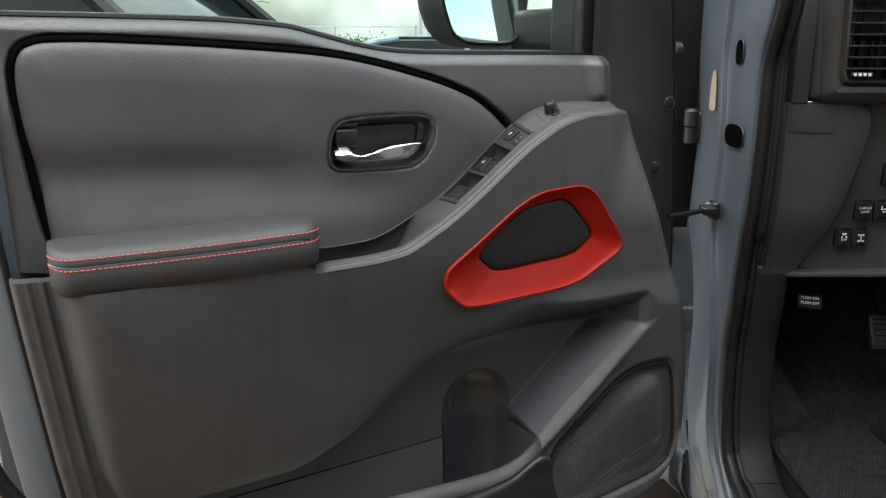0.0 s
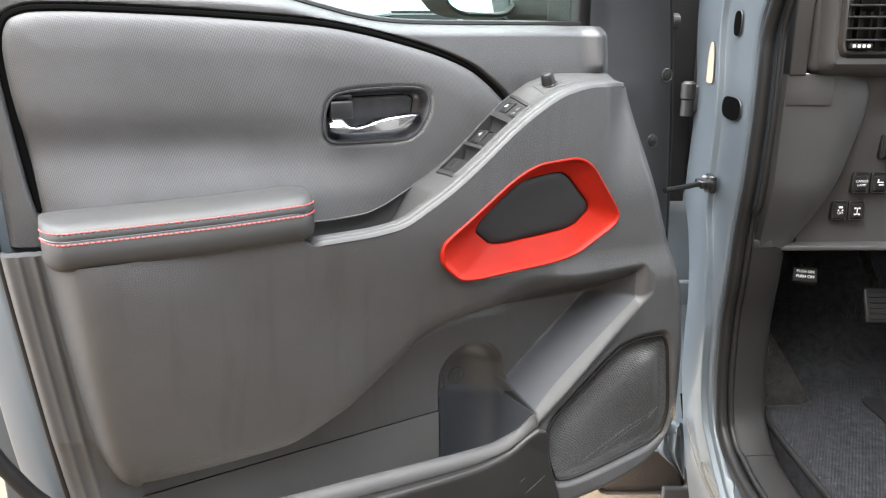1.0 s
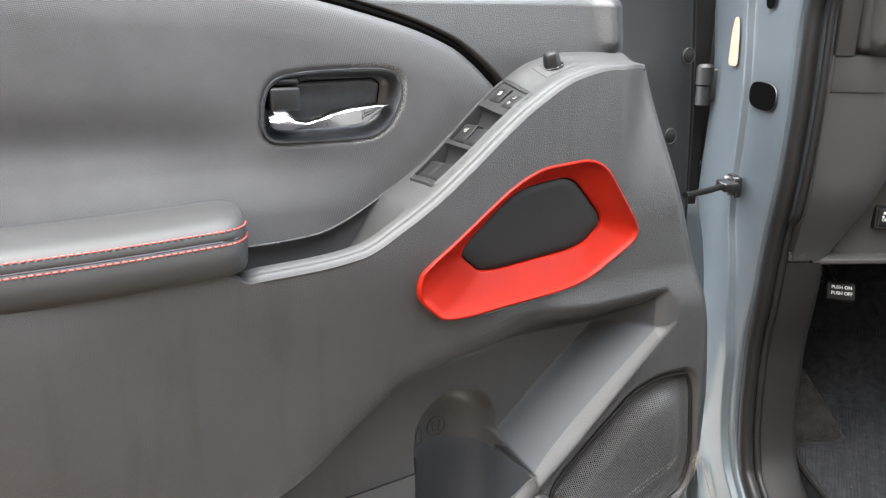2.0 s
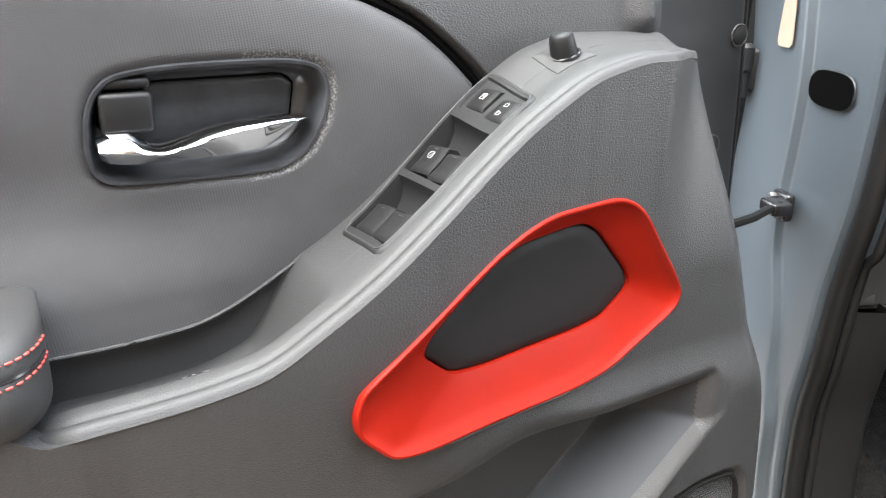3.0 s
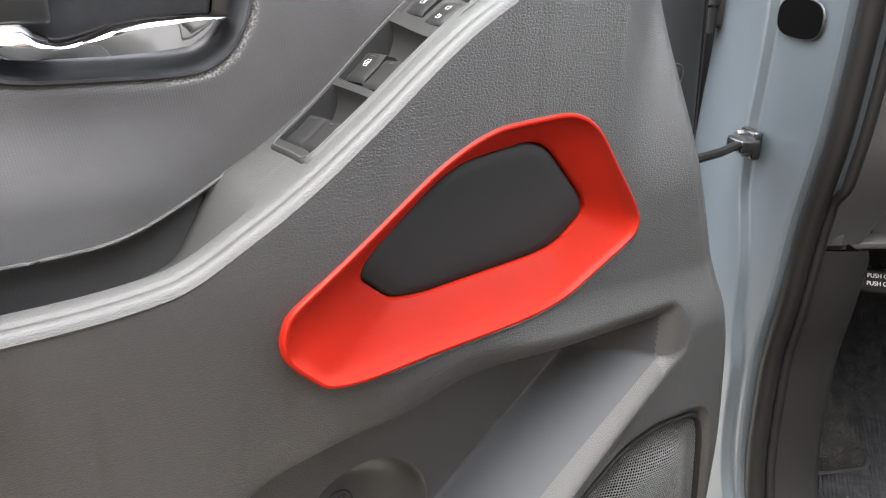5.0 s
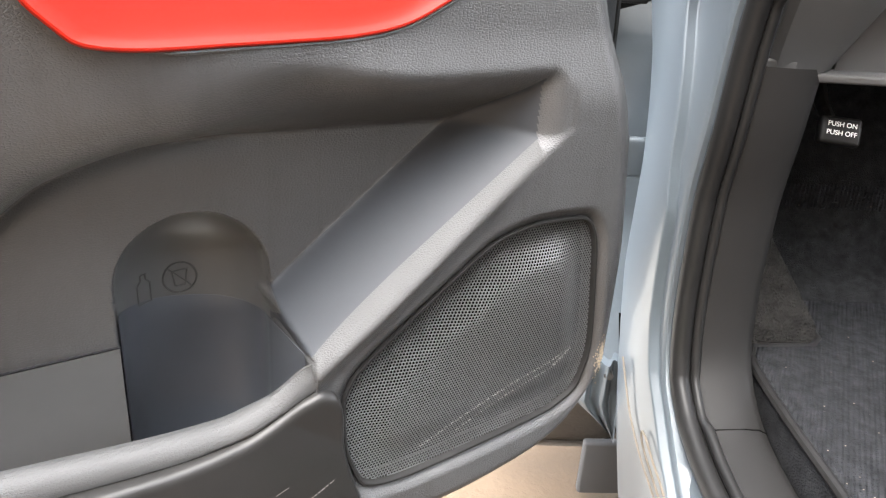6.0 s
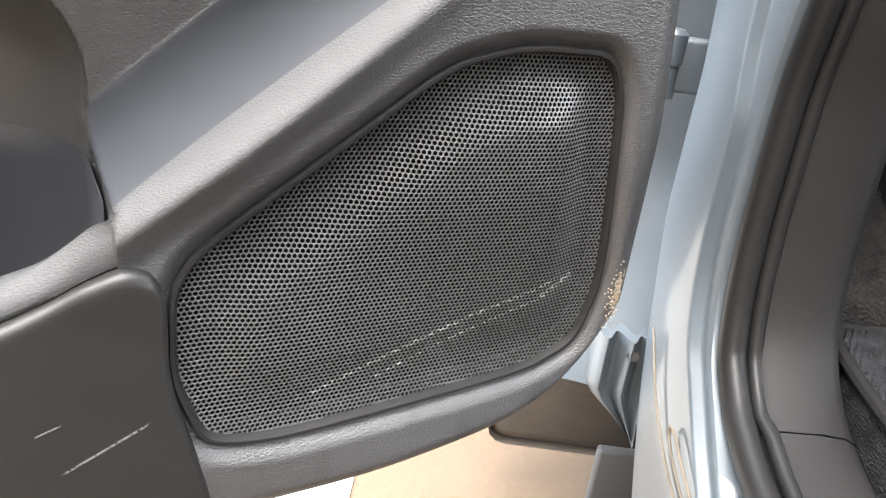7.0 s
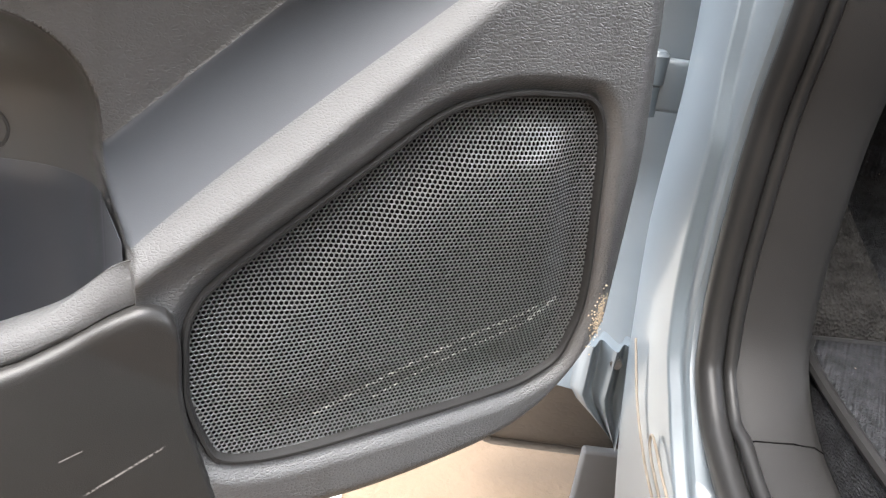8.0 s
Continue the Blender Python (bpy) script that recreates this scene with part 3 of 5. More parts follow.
stations = np.r_[-0.624 + 0.030 * (1 - np.cos(np.linspace(0, math.pi / 2, 14))), np.linspace(-0.591, -0.326, 60), -0.294 - 0.030 * (1 - np.sin(np.linspace(0, math.pi / 2, 12)))]
armrest = part("armrest", outward(rings([arm_section(u) for u in stations], True, True)), LEATHER, door, "charcoal hide armrest cushion with two rows of red stitching")
seam = [arm_point(u, 7, -0.0005) for u in np.linspace(-0.622, -0.296, 120)]
part("seam", tube(seam, 0.0014, 6), GLOSS_BLACK, armrest)
stitch_mesh = None
for k in (6, 9):
    path = np.array([arm_point(u, k, 0.0007) for u in np.r_[-0.624 + 0.03 * (1 - np.cos(np.linspace(0, math.pi / 2, 60))), np.linspace(-0.593, -0.2945, 700)]])
    run = np.r_[0, np.cumsum(np.linalg.norm(np.diff(path, axis=0), axis=1))]
    s = 0.002
    while s < run[-1] - 0.004:
        p0, p1 = [np.array([np.interp(v, run, path[:, i]) for i in range(3)]) for v in (s, s + 0.0042)]
        if stitch_mesh is None:
            ob = part("stitch", tube([(-0.0021, 0, 0), (-0.0014, -0.0003, 0), (0.0014, -0.0003, 0), (0.0021, 0, 0)], [0.0004, 0.00085, 0.00085, 0.0004], 6, axis=(0, 0, 1)), THREAD, armrest)
            stitch_mesh = ob.data
        else:
            ob = new("stitch", stitch_mesh)
            ob.parent = armrest
        x = Vector(p1 - p0).normalized()
        y = Vector((0, 1, 0))
        zax = x.cross(y).normalized()
        y = zax.cross(x)
        ob.matrix_basis = Matrix.Translation(Vector((p0 + p1) / 2)) @ Matrix((x, y, zax)).transposed().to_4x4()
        s += 0.0062


# ---- red surround and its dark inset ----
def ring_d(poly, extra):
    return [(u, float(face(np.array(u), np.array(z))) + 0.012 * float(smooth((u - 0.15) / 0.1) * smooth((z - 1.0) / 0.15)) + extra, z) for u, z in poly]


def paired(loop, marks, n=24):
    """The loop cut at the points nearest to marks, each stretch in n even steps."""
    at = [int(np.argmin(np.hypot(loop[:, 0] - u, loop[:, 1] - z))) for u, z in marks]
    out = []
    for a, b in zip(at, at[1:] + at[:1]):
        run = np.array([loop[k % len(loop)] for k in range(a, (b if b > a else b + len(loop)) + 1)])
        s = np.r_[0, np.cumsum(np.linalg.norm(np.diff(run, axis=0), axis=1))]
        out += [(np.interp(v, s, run[:, 0]), np.interp(v, s, run[:, 1])) for v in np.linspace(0, s[-1], n, endpoint=False)]
    return np.array(out)


def turned(loop):
    """The loop, clockwise as seen from the cabin."""
    a = np.sum(loop[:, 0] * np.roll(loop[:, 1], -1) - np.roll(loop[:, 0], -1) * loop[:, 1])
    return loop if a < 0 else loop[::-1]


ro = paired(turned(RED_OUT), [(-0.113, 0.980), (0.033, 1.079), (0.146, 1.084), (0.213, 0.986), (0.125, 0.926), (-0.085, 0.921)])
RED_IN2 = paired(turned(RED_IN), [(-0.058, 0.992), (0.027, 1.056), (0.110, 1.064), (0.170, 0.998), (0.130, 0.969), (-0.024, 0.961)])
mixed = lambda t: ro * (1 - t) + RED_IN2 * t
loops = [ring_d(offset(ro, 0.003), 0.006), ring_d(offset(ro, 0.003), -0.0005), ring_d(offset(ro, 0.0015), -0.0022), ring_d(ro, -0.0022), ring_d(offset(ro, -0.002), 0.0002)]
loops += [ring_d(mixed(t), 0.0003 + 0.0165 * t ** 0.9) for t in (0.12, 0.3, 0.5, 0.7, 0.88)]
loops += [ring_d(offset(RED_IN2, 0.0005), 0.0172), ring_d(RED_IN2, 0.0188), ring_d(RED_IN2, 0.030)]
surround = part("red_surround", outward(rings(loops)), RED, door, "satin red faceted plastic trim surround")
in_mid = RED_IN2.mean(0)
inset = [ring_d(in_mid + (RED_IN2 - in_mid) * k, 0.0210 - h) for k, h in ((1.005, -0.004), (0.985, 0.0), (0.95, 0.0018), (0.8, 0.003), (0.5, 0.0035), (0.2, 0.0035), (0.02, 0.0035))]
part("inset_panel", outward(rings(inset, False, True)), INSET, door, "black soft-touch inset panel")
lip = ring_d(offset(ro, 0.0044), 0.0008)[76:116]
part("surround_lip", tube(lip, [0.0004] + [0.0017] * 38 + [0.0004], 8), PLASTIC, door)


# ---- speaker grille: a frame and a real perforated sheet ----
def grille_d(U, Z, dist):
    """Depth of the grille's sheet: a flat margin, then a dome that swells most towards its upper edge."""
    return face(U, Z) + 0.0078 - 0.0115 * smooth((dist - 0.013) / 0.032) * (0.30 + 0.70 * smooth((Z - 0.555) / 0.13)) - 0.003 * smooth((dist - 0.02) / 0.05)


def soft_distance():
    """Distance from the grille's edge, with its ridges towards the corners smoothed away."""
    gu, gz = np.linspace(0.05, 0.39, 171), np.linspace(0.51, 0.79, 141)
    dist = blur(signed(*np.meshgrid(gu, gz, indexing="ij"), offset(GRILLE, 0.0012)), 60)

    def at(U, Z):
        a, b = np.clip((U - gu[0]) / 0.002, 0, 169.99), np.clip((Z - gz[0]) / 0.002, 0, 139.99)
        i, j = a.astype(int), b.astype(int)
        a, b = a - i, b - j
        return (dist[i, j] * (1 - a) + dist[i + 1, j] * a) * (1 - b) + (dist[i, j + 1] * (1 - a) + dist[i + 1, j + 1] * a) * b
    return at


def speaker():
    dome = soft_distance()
    grille = part("speaker_grille", outward(rings([ring_d(offset(GRILLE, k), e) for k, e in ((0.0040, 0.014), (0.0037, 0.0042), (0.0028, 0.0028), (0.0010, 0.0028), (-0.0006, 0.0048), (-0.0012, 0.02))])), KICK, door,
                  "black perforated speaker grille with pale scuff marks")
    step = 0.00292
    poly = offset(GRILLE, 0.0012)
    us, rows = np.arange(0.078, 0.356, step), np.arange(0.532, 0.765, step * 0.866)
    GU, GZ = np.meshgrid(us, rows, indexing="ij")
    GU = GU + (np.arange(len(rows)) % 2 * step / 2)[None, :]
    SD = signed(GU, GZ, poly)
    keep = SD > 0.0002
    cu, cz, cd = GU[keep], GZ[keep], SD[keep]
    rc, rh = step / math.sqrt(3) * 1.002, step * 0.43
    ang = math.pi * np.arange(12) / 6 + math.pi / 6
    outer_r = np.where(np.arange(12) % 2 == 0, rc, rc * 0.866)
    hole = np.where(cd > 0.0016, rh, rh * 0.6)[:, None]
    rims = []
    for r, back in ((outer_r[None, :] + 0 * hole, 0.0), (hole * 1.06 + 0 * ang, 0.0), (hole + 0 * ang, 0.0003), (hole * 1.0 + 0 * ang, 0.0011)):
        x, y = cu[:, None] + r * np.cos(ang), cz[:, None] + r * np.sin(ang)
        rims.append(np.stack([x, grille_d(x, y, dome(x, y)) + back, y], -1))
    verts = np.stack(rims, 1).reshape(-1, 3)
    ring4 = [(12 * r + (k + 1) % 12, 12 * r + k, 12 * r + 12 + k, 12 * r + 12 + (k + 1) % 12) for r in range(3) for k in range(12)]
    faces = [tuple(48 * c + v for v in f) for c in range(len(cu)) for f in ring4]
    part("perforated_sheet", (verts, faces), GRILLE_MAT, grille, flat=True)
    part("backing", outward(rings([ring_d(GRILLE.mean(0) + (GRILLE - GRILLE.mean(0)) * k, 0.024) for k in (1.005, 0.8, 0.5, 0.2, 0.02)], False, True)), DARK, grille)


# scuffs with a shape of their own: two grazing lines on the grille
GRILLE_MAT = material("grille_plastic", (0.04, 0.04, 0.04), 0.24)


def scuffed_lines(m, colour, lines, pale, density, rough=0.33, grit=420.0):
    """Pale grazes along (u0, z0, u1, z1, width) lines in the part's own frame."""
    r = mottle(m, colour, 0.15, 9.0, rough, 0.05)
    pos = coords(m)
    sep = m.node_tree.nodes.new("ShaderNodeSeparateXYZ")
    link(m, pos, sep.inputs[0])
    spots = node(m, "ShaderNodeTexNoise", Scale=grit, Detail=3.0)
    link(m, pos, spots.inputs["Vector"])
    total = None
    for u0, z0, u1, z1, width in lines:
        ln = math.hypot(u1 - u0, z1 - z0)
        tx, tz = (u1 - u0) / ln, (z1 - z0) / ln

        def dot(cx, cz, c0):
            a1 = node(m, "ShaderNodeMath")
            a1.operation = "MULTIPLY_ADD"
            link(m, sep.outputs["X"], a1.inputs[0])
            a1.inputs[1].default_value, a1.inputs[2].default_value = cx, c0
            a2 = node(m, "ShaderNodeMath")
            a2.operation = "MULTIPLY_ADD"
            link(m, sep.outputs["Z"], a2.inputs[0])
            a2.inputs[1].default_value = cz
            link(m, a1.outputs[0], a2.inputs[2])
            return a2.outputs[0]
        along = dot(tx, tz, -(tx * u0 + tz * z0))
        across = dot(-tz, tx, tz * u0 - tx * z0)
        ab = node(m, "ShaderNodeMath")
        ab.operation = "ABSOLUTE"
        link(m, across, ab.inputs[0])
        near = node(m, "ShaderNodeMapRange", From_Min=width, From_Max=width * 0.3)
        link(m, ab.outputs[0], near.inputs["Value"])
        centre_d = node(m, "ShaderNodeMath")
        centre_d.operation = "SUBTRACT"
        link(m, along, centre_d.inputs[0])
        centre_d.inputs[1].default_value = ln / 2
        ab2 = node(m, "ShaderNodeMath")
        ab2.operation = "ABSOLUTE"
        link(m, centre_d.outputs[0], ab2.inputs[0])
        ends = node(m, "ShaderNodeMapRange", From_Min=ln / 2, From_Max=ln / 2 * 0.85)
        link(m, ab2.outputs[0], ends.inputs["Value"])
        mul = node(m, "ShaderNodeMath")
        mul.operation = "MULTIPLY"
        link(m, near.outputs[0], mul.inputs[0])
        link(m, ends.outputs[0], mul.inputs[1])
        if total is None:
            total = mul.outputs[0]
        else:
            mx = node(m, "ShaderNodeMath")
            mx.operation = "MAXIMUM"
            link(m, total, mx.inputs[0])
            link(m, mul.outputs[0], mx.inputs[1])
            total = mx.outputs[0]
    cut = node(m, "ShaderNodeMapRange", From_Min=density, From_Max=density + 0.12)
    link(m, spots.outputs["Fac"], cut.inputs["Value"])
    fac = node(m, "ShaderNodeMath")
    fac.operation = "MULTIPLY"
    link(m, total, fac.inputs[0])
    link(m, cut.outputs[0], fac.inputs[1])
    mix = m.node_tree.nodes.new("ShaderNodeMix")
    mix.data_type = "RGBA"
    mix.inputs["B"].default_value = (*pale, 1)
    link(m, fac.outputs[0], mix.inputs["Factor"])
    link(m, r.outputs["Color"], mix.inputs["A"])
    link(m, mix.outputs["Result"], bsdf(m).inputs["Base Color"])


bsdf(GRILLE_MAT).inputs["Specular IOR Level"].default_value = 0.85
scuffed_lines(GRILLE_MAT, (0.058, 0.059, 0.0605), [(0.15, 0.557, 0.318, 0.615, 0.0016), (0.19, 0.559, 0.318, 0.606, 0.0009), (0.302, 0.601, 0.328, 0.614, 0.0028)], (0.36, 0.35, 0.33), 0.43)
scuffed_lines(SCUFFED, (0.0138, 0.0134, 0.013), [(0.024, 0.544, 0.067, 0.565, 0.0009), (0.014, 0.568, 0.026, 0.572, 0.0006)], (0.13, 0.125, 0.12), 0.4)
# the weave is rubbed pale round the handle's rim
rub = [(-0.150, 1.1985, -0.118, 1.1990), (-0.121, 1.1990, -0.098, 1.1955), (-0.099, 1.1960, -0.087, 1.184), (-0.0865, 1.186, -0.084, 1.172), (-0.0835, 1.175, -0.089, 1.150), (-0.0880, 1.153, -0.103, 1.1285), (-0.100, 1.131, -0.121, 1.1175), (-0.117, 1.119, -0.150, 1.1155)]
scuffed_lines(WEAVE, (0.057, 0.057, 0.058), [(*r, 0.0044) for r in rub], (0.17, 0.168, 0.16), 0.47, 0.52, 600.0)
speaker()


# ---- door pocket, bottle cup ----
outer_z = pchip([(-0.63, 0.613), (-0.147, 0.613), (-0.077, 0.614), (-0.008, 0.622), (0.02, 0.632), (0.045, 0.644), (0.058, 0.648), (0.068, 0.645), (0.074, 0.636), (0.0765, 0.62)])


def pocket_rim():
    us = np.linspace(-0.63, 0.068, 240)
    rows = []
    for u in us:
        zr, zo = float(rim_z(u)) - 0.009 * float(smooth((u - 0.042) / 0.026)), float(outer_z(u))
        f = float(np.interp(u, [-0.63, -0.2, 0.0, 0.030, 0.046, 0.058, 0.068], [-0.032, -0.032, -0.030, -0.0265, -0.0245, -0.0235, -0.010]))
        deep = float(np.interp(u, [0.0, 0.05], [1.0, 0.45]))
        rows.append([(u, f + 0.028 * deep, zr - 0.09), (u, f + 0.027 * deep, zr - 0.02), (u, f + 0.025 * deep, zr - 0.006), (u, f + 0.020 * deep, zr - 0.001), (u, f + 0.013 * deep, zr), (u, f + 0.006, zr - 0.003),
                     (u, f + 0.002, zr - 0.008), (u, f, min(zr - 0.012, zo + 0.004)), (u, f + 0.0005, zo), (u, f + 0.004, zo - 0.003), (u, f + 0.006, zo - 0.02)])
    a = np.array(rows)
    return sheet(a[..., 0], a[..., 1], a[..., 2])


part("pocket_seam", tube([(u, BACK - 0.0012, 0.640 + 0.062 * (u + 0.521)) for u in np.linspace(-0.60, -0.080, 40)], 0.0012, 6), GLOSS_BLACK, door)
pl = np.array([[(u, BACK - 0.0022, 0.5 + (0.139 + 0.062 * (u + 0.521)) * t) for t in np.linspace(0, 1, 12)] for u in np.linspace(-0.60, -0.0805, 30)])
part("pocket_back", outward(sheet(pl[..., 0], pl[..., 1], pl[..., 2], (0, 0.002, 0))), POCKET, door, "smooth black lower back of the map pocket")
pocket = part("pocket_rim", outward(pocket_rim()), RIM, door, "grey plastic rim of the map pocket")


def pocket_panel():
    us = np.r_[np.linspace(-0.63, 0.03, 90), np.linspace(0.033, 0.0765, 60)]
    S, T = np.meshgrid(us, np.linspace(0, 1, 60), indexing="ij")
    lo = 0.44 + 0.0 * S
    hi = outer_z(S) - 0.001
    Z = lo + T * (hi - lo)
    U = S + 0.022 * smooth((S - 0.0) / 0.0765) * smooth((0.60 - Z) / 0.11)
    D = np.minimum(face(U, Z), -0.030) - 0.002
    D = D - 0.006 * smooth((0.62 - Z) / 0.08) * smooth((0.04 - U) / 0.1)
    e = np.minimum(np.minimum((hi - Z) / 0.006, (0.0775 - S) / 0.004), 1)
    D = D + 0.005 * (1 - np.clip(e, 0, 1)) ** 2
    return sheet(U, D, Z, (0, 0.012, 0))


part("pocket_panel", outward(pocket_panel()), SCUFFED, door, "dark scuffed plastic pocket panel")


def bottle_cup():
    angles = np.radians(np.linspace(180, 0, 50))
    U = np.r_[-0.018 + 0.0607 * np.cos(angles), np.linspace(0.0432, 0.0500, 14)]
    D = np.r_[BACK - 0.0015 + 0.054 * np.sin(angles), np.linspace(BACK - 0.004, -0.010, 14)]
    top = np.r_[np.interp(np.degrees(angles), [0, 30, 90, 180], [0.669, 0.671, 0.676, 0.690]), np.linspace(0.669, 0.674, 14)]
    S = np.linspace(0, 1, 24)
    Z = top[:, None] + (0.49 - top[:, None]) * S[None, :]
    lip = 0.0022 * np.clip(1 - S / 0.04, 0, 1)
    UU = U[:, None]
    DD = D[:, None] + lip[None, :]
    return sheet(UU + 0 * Z, DD + 0 * Z, Z, (0, 0.004, 0.0))


part("bottle_cup", outward(bottle_cup()), CUP, door, "smooth black bottle holder liner")
# moulded no-open-cup sign
def on_niche(u, z):
    """A place on the bottle niche's curved wall."""
    return np.array([u, BACK - 0.0014 + 0.056 * math.sqrt(max(0.0, 1 - ((u + 0.018) / 0.0615) ** 2)), z])


su, sz = -0.021, 0.6945
sign = part("moulded_sign", tube([on_niche(su + 0.0145 * math.cos(t), sz + 0.0145 * math.sin(t)) for t in np.linspace(0, 2 * math.pi, 40, endpoint=False)], 0.0010, 6, True), PLASTIC_FINE, door,
            "embossed no open cups sign")
cup_sign = (((-0.010, 0.010), (0.010, -0.010)), ((-0.006, 0.006), (0.006, 0.007)), ((-0.006, 0.006), (-0.004, -0.007)), ((0.006, 0.007), (0.004, -0.007)), ((-0.004, -0.007), (0.004, -0.007)))
bottle_sign = [(-0.0065, 0.005), (-0.0065, -0.013), (0.005, -0.013), (0.005, 0.005), (0.0015, 0.009), (0.0015, 0.014), (-0.003, 0.014), (-0.003, 0.009), (-0.0065, 0.005)]
for run in [[(su + a * 1.1, sz + b * 1.1) for a, b in st] for st in cup_sign] + [[(-0.052 + a, sz - 0.002 + b) for a, b in bottle_sign]]:
    dense = [on_niche(p[0] + (q[0] - p[0]) * k, p[1] + (q[1] - p[1]) * k) for p, q in zip(run, run[1:]) for k in np.linspace(0, 1, 5)[(0 if p is run[0] else 1):]]
    part("stroke", tube(dense, 0.0008, 6), PLASTIC_FINE, sign)

# ---- power window switches on the shelf ----

BANK_BACK = 0.004               # how far the switch bank sits back on the shelf


def on_shelf(u, p, lift=0.0):
    """A place on the shelf at u, p metres behind the rim, lifted along its slope's normal."""
    h = 1e-3
    z = float(shelf_at(np.array(u), np.array(p)))
    du = (float(shelf_at(np.array(u + h), np.array(p))) - z) / h
    n = np.array([-du, 0, 1]) / math.hypot(1, du)
    width = 0.084 - float(front_d(u))
    base = float(front_d(u)) + 0.030 * float(smooth((u - 0.17) / 0.07))
    return np.array([u, base + p * (0.084 - base) / width, z]) + n * lift


def shelf_frame(u, p, lift=0.0):
    """Axes on the shelf: x up the slope, y to the back, z out of it."""
    a, b = on_shelf(u - 0.004, p), on_shelf(u + 0.004, p)
    x = Vector(b - a).normalized()
    y = Vector((0, 1, 0))
    z = x.cross(y).normalized()
    y = z.cross(x)
    return Matrix.Translation(Vector(on_shelf(u, p, lift))) @ Matrix((x, y, z)).transposed().to_4x4()


def bank_plate():
    """The plate follows the shelf; two wells and a small one are cut in it."""
    us, ps = np.linspace(PL0, PL1, 150), np.linspace(0.0215 + BANK_BACK, 0.088 + BANK_BACK, 80)
    U, P = np.meshgrid(us, ps, indexing="ij")
    X, Y, Z = np.zeros_like(U), np.zeros_like(U), np.zeros_like(U)
    for i in range(U.shape[0]):
        for j in range(U.shape[1]):
            u, p = U[i, j], P[i, j]
            well = 0.0
            for w0, w1, deep in ((-0.080, -0.037, 0.020), (-0.031, 0.012, 0.020), (0.019, 0.048, 0.0022)):
                q0, q1 = 0.0265 + BANK_BACK, 0.0815 + BANK_BACK
                if w0 < u < w1 and q0 < p < q1:
                    t = (u - w0) / (w1 - w0)
                    well = deep if deep < 0.01 else deep * math.sqrt(max(0.0, 1 - max(0.0, (t - 0.45) / 0.55) ** 2))
            qu, qp = abs(u - (PL0 + PL1) / 2) - (PL1 - PL0) / 2 + 0.008, abs(p - 0.05475 - BANK_BACK) - 0.03325 + 0.008
            inside = 0.008 - math.hypot(max(qu, 0), max(qp, 0)) - min(max(qu, qp), 0)
            edge = min(inside / 0.0015, 1)
            X[i, j], Y[i, j], Z[i, j] = on_shelf(u, p, 0.0018 * edge - well)
    return sheet(X, Y, Z, (0, 0, -0.004))


bank = part("switch_bank", outward(bank_plate()), BANK, door, "black power window switch panel")
edge_line = rounded([(PL0 + 0.0025, 0.0240 + BANK_BACK), (PL1 - 0.0025, 0.0240 + BANK_BACK), (PL1 - 0.0025, 0.0855 + BANK_BACK), (PL0 + 0.0025, 0.0855 + BANK_BACK)], 90, 0.1)
part("bank_rim", tube([on_shelf(u, p, 0.0017) for u, p in edge_line], 0.0008, 6, True), PLASTIC_FINE, bank)


def rocker(u, p, name, size=(0.030, 0.0165, 0.008), mark=None, tip=0.004, lift=-0.0100):
    """A rocker switch with a scooped top and a raised tip at its lower end."""
    n, k = 16, 8
    X, Y = np.meshgrid(np.linspace(-size[0] / 2, size[0] / 2, n), np.linspace(-size[1] / 2, size[1] / 2, k), indexing="ij")
    t = (X / size[0]) + 0.5
    Z = size[2] * (1 - 0.45 * smooth((t - 0.84) / 0.16)) - tip * 0.25 * smooth((0.5 - np.abs(t - 0.45)) / 0.4)
    Z = Z - 0.0012 * (np.abs(Y) / (size[1] / 2)) ** 6 - 0.002 * (np.abs(X) / (size[0] / 2)) ** 8
    ob = part(name, outward(sheet(X, Y, Z, (0, 0, -size[2]))), SWITCH, bank)
    ob.matrix_basis = shelf_frame(u, p, lift)
    if mark == "tick":
        tk = part("mark", tube([(0.0085, -0.003, size[2] * 0.97), (0.0085, 0.003, size[2] * 0.97)], 0.0005, 5), PLASTIC, ob)
    return ob


for u in (-0.0665, -0.0175):
    for p in (0.0440, 0.0715):
        rocker(u, p, "window_switch", (0.0305, 0.0262, 0.010), mark="tick")


def glyph(parent, strokes, m, width=0.00015, mat=WHITE_MARK):
    """Printed strokes in the local xy plane."""
    for s in strokes:
        ob = part("mark", tube([(x, y, 0) for x, y in s], width, 5, squash=1.0, axis=(0, 0, 1)), mat, parent)
        ob.matrix_basis = m


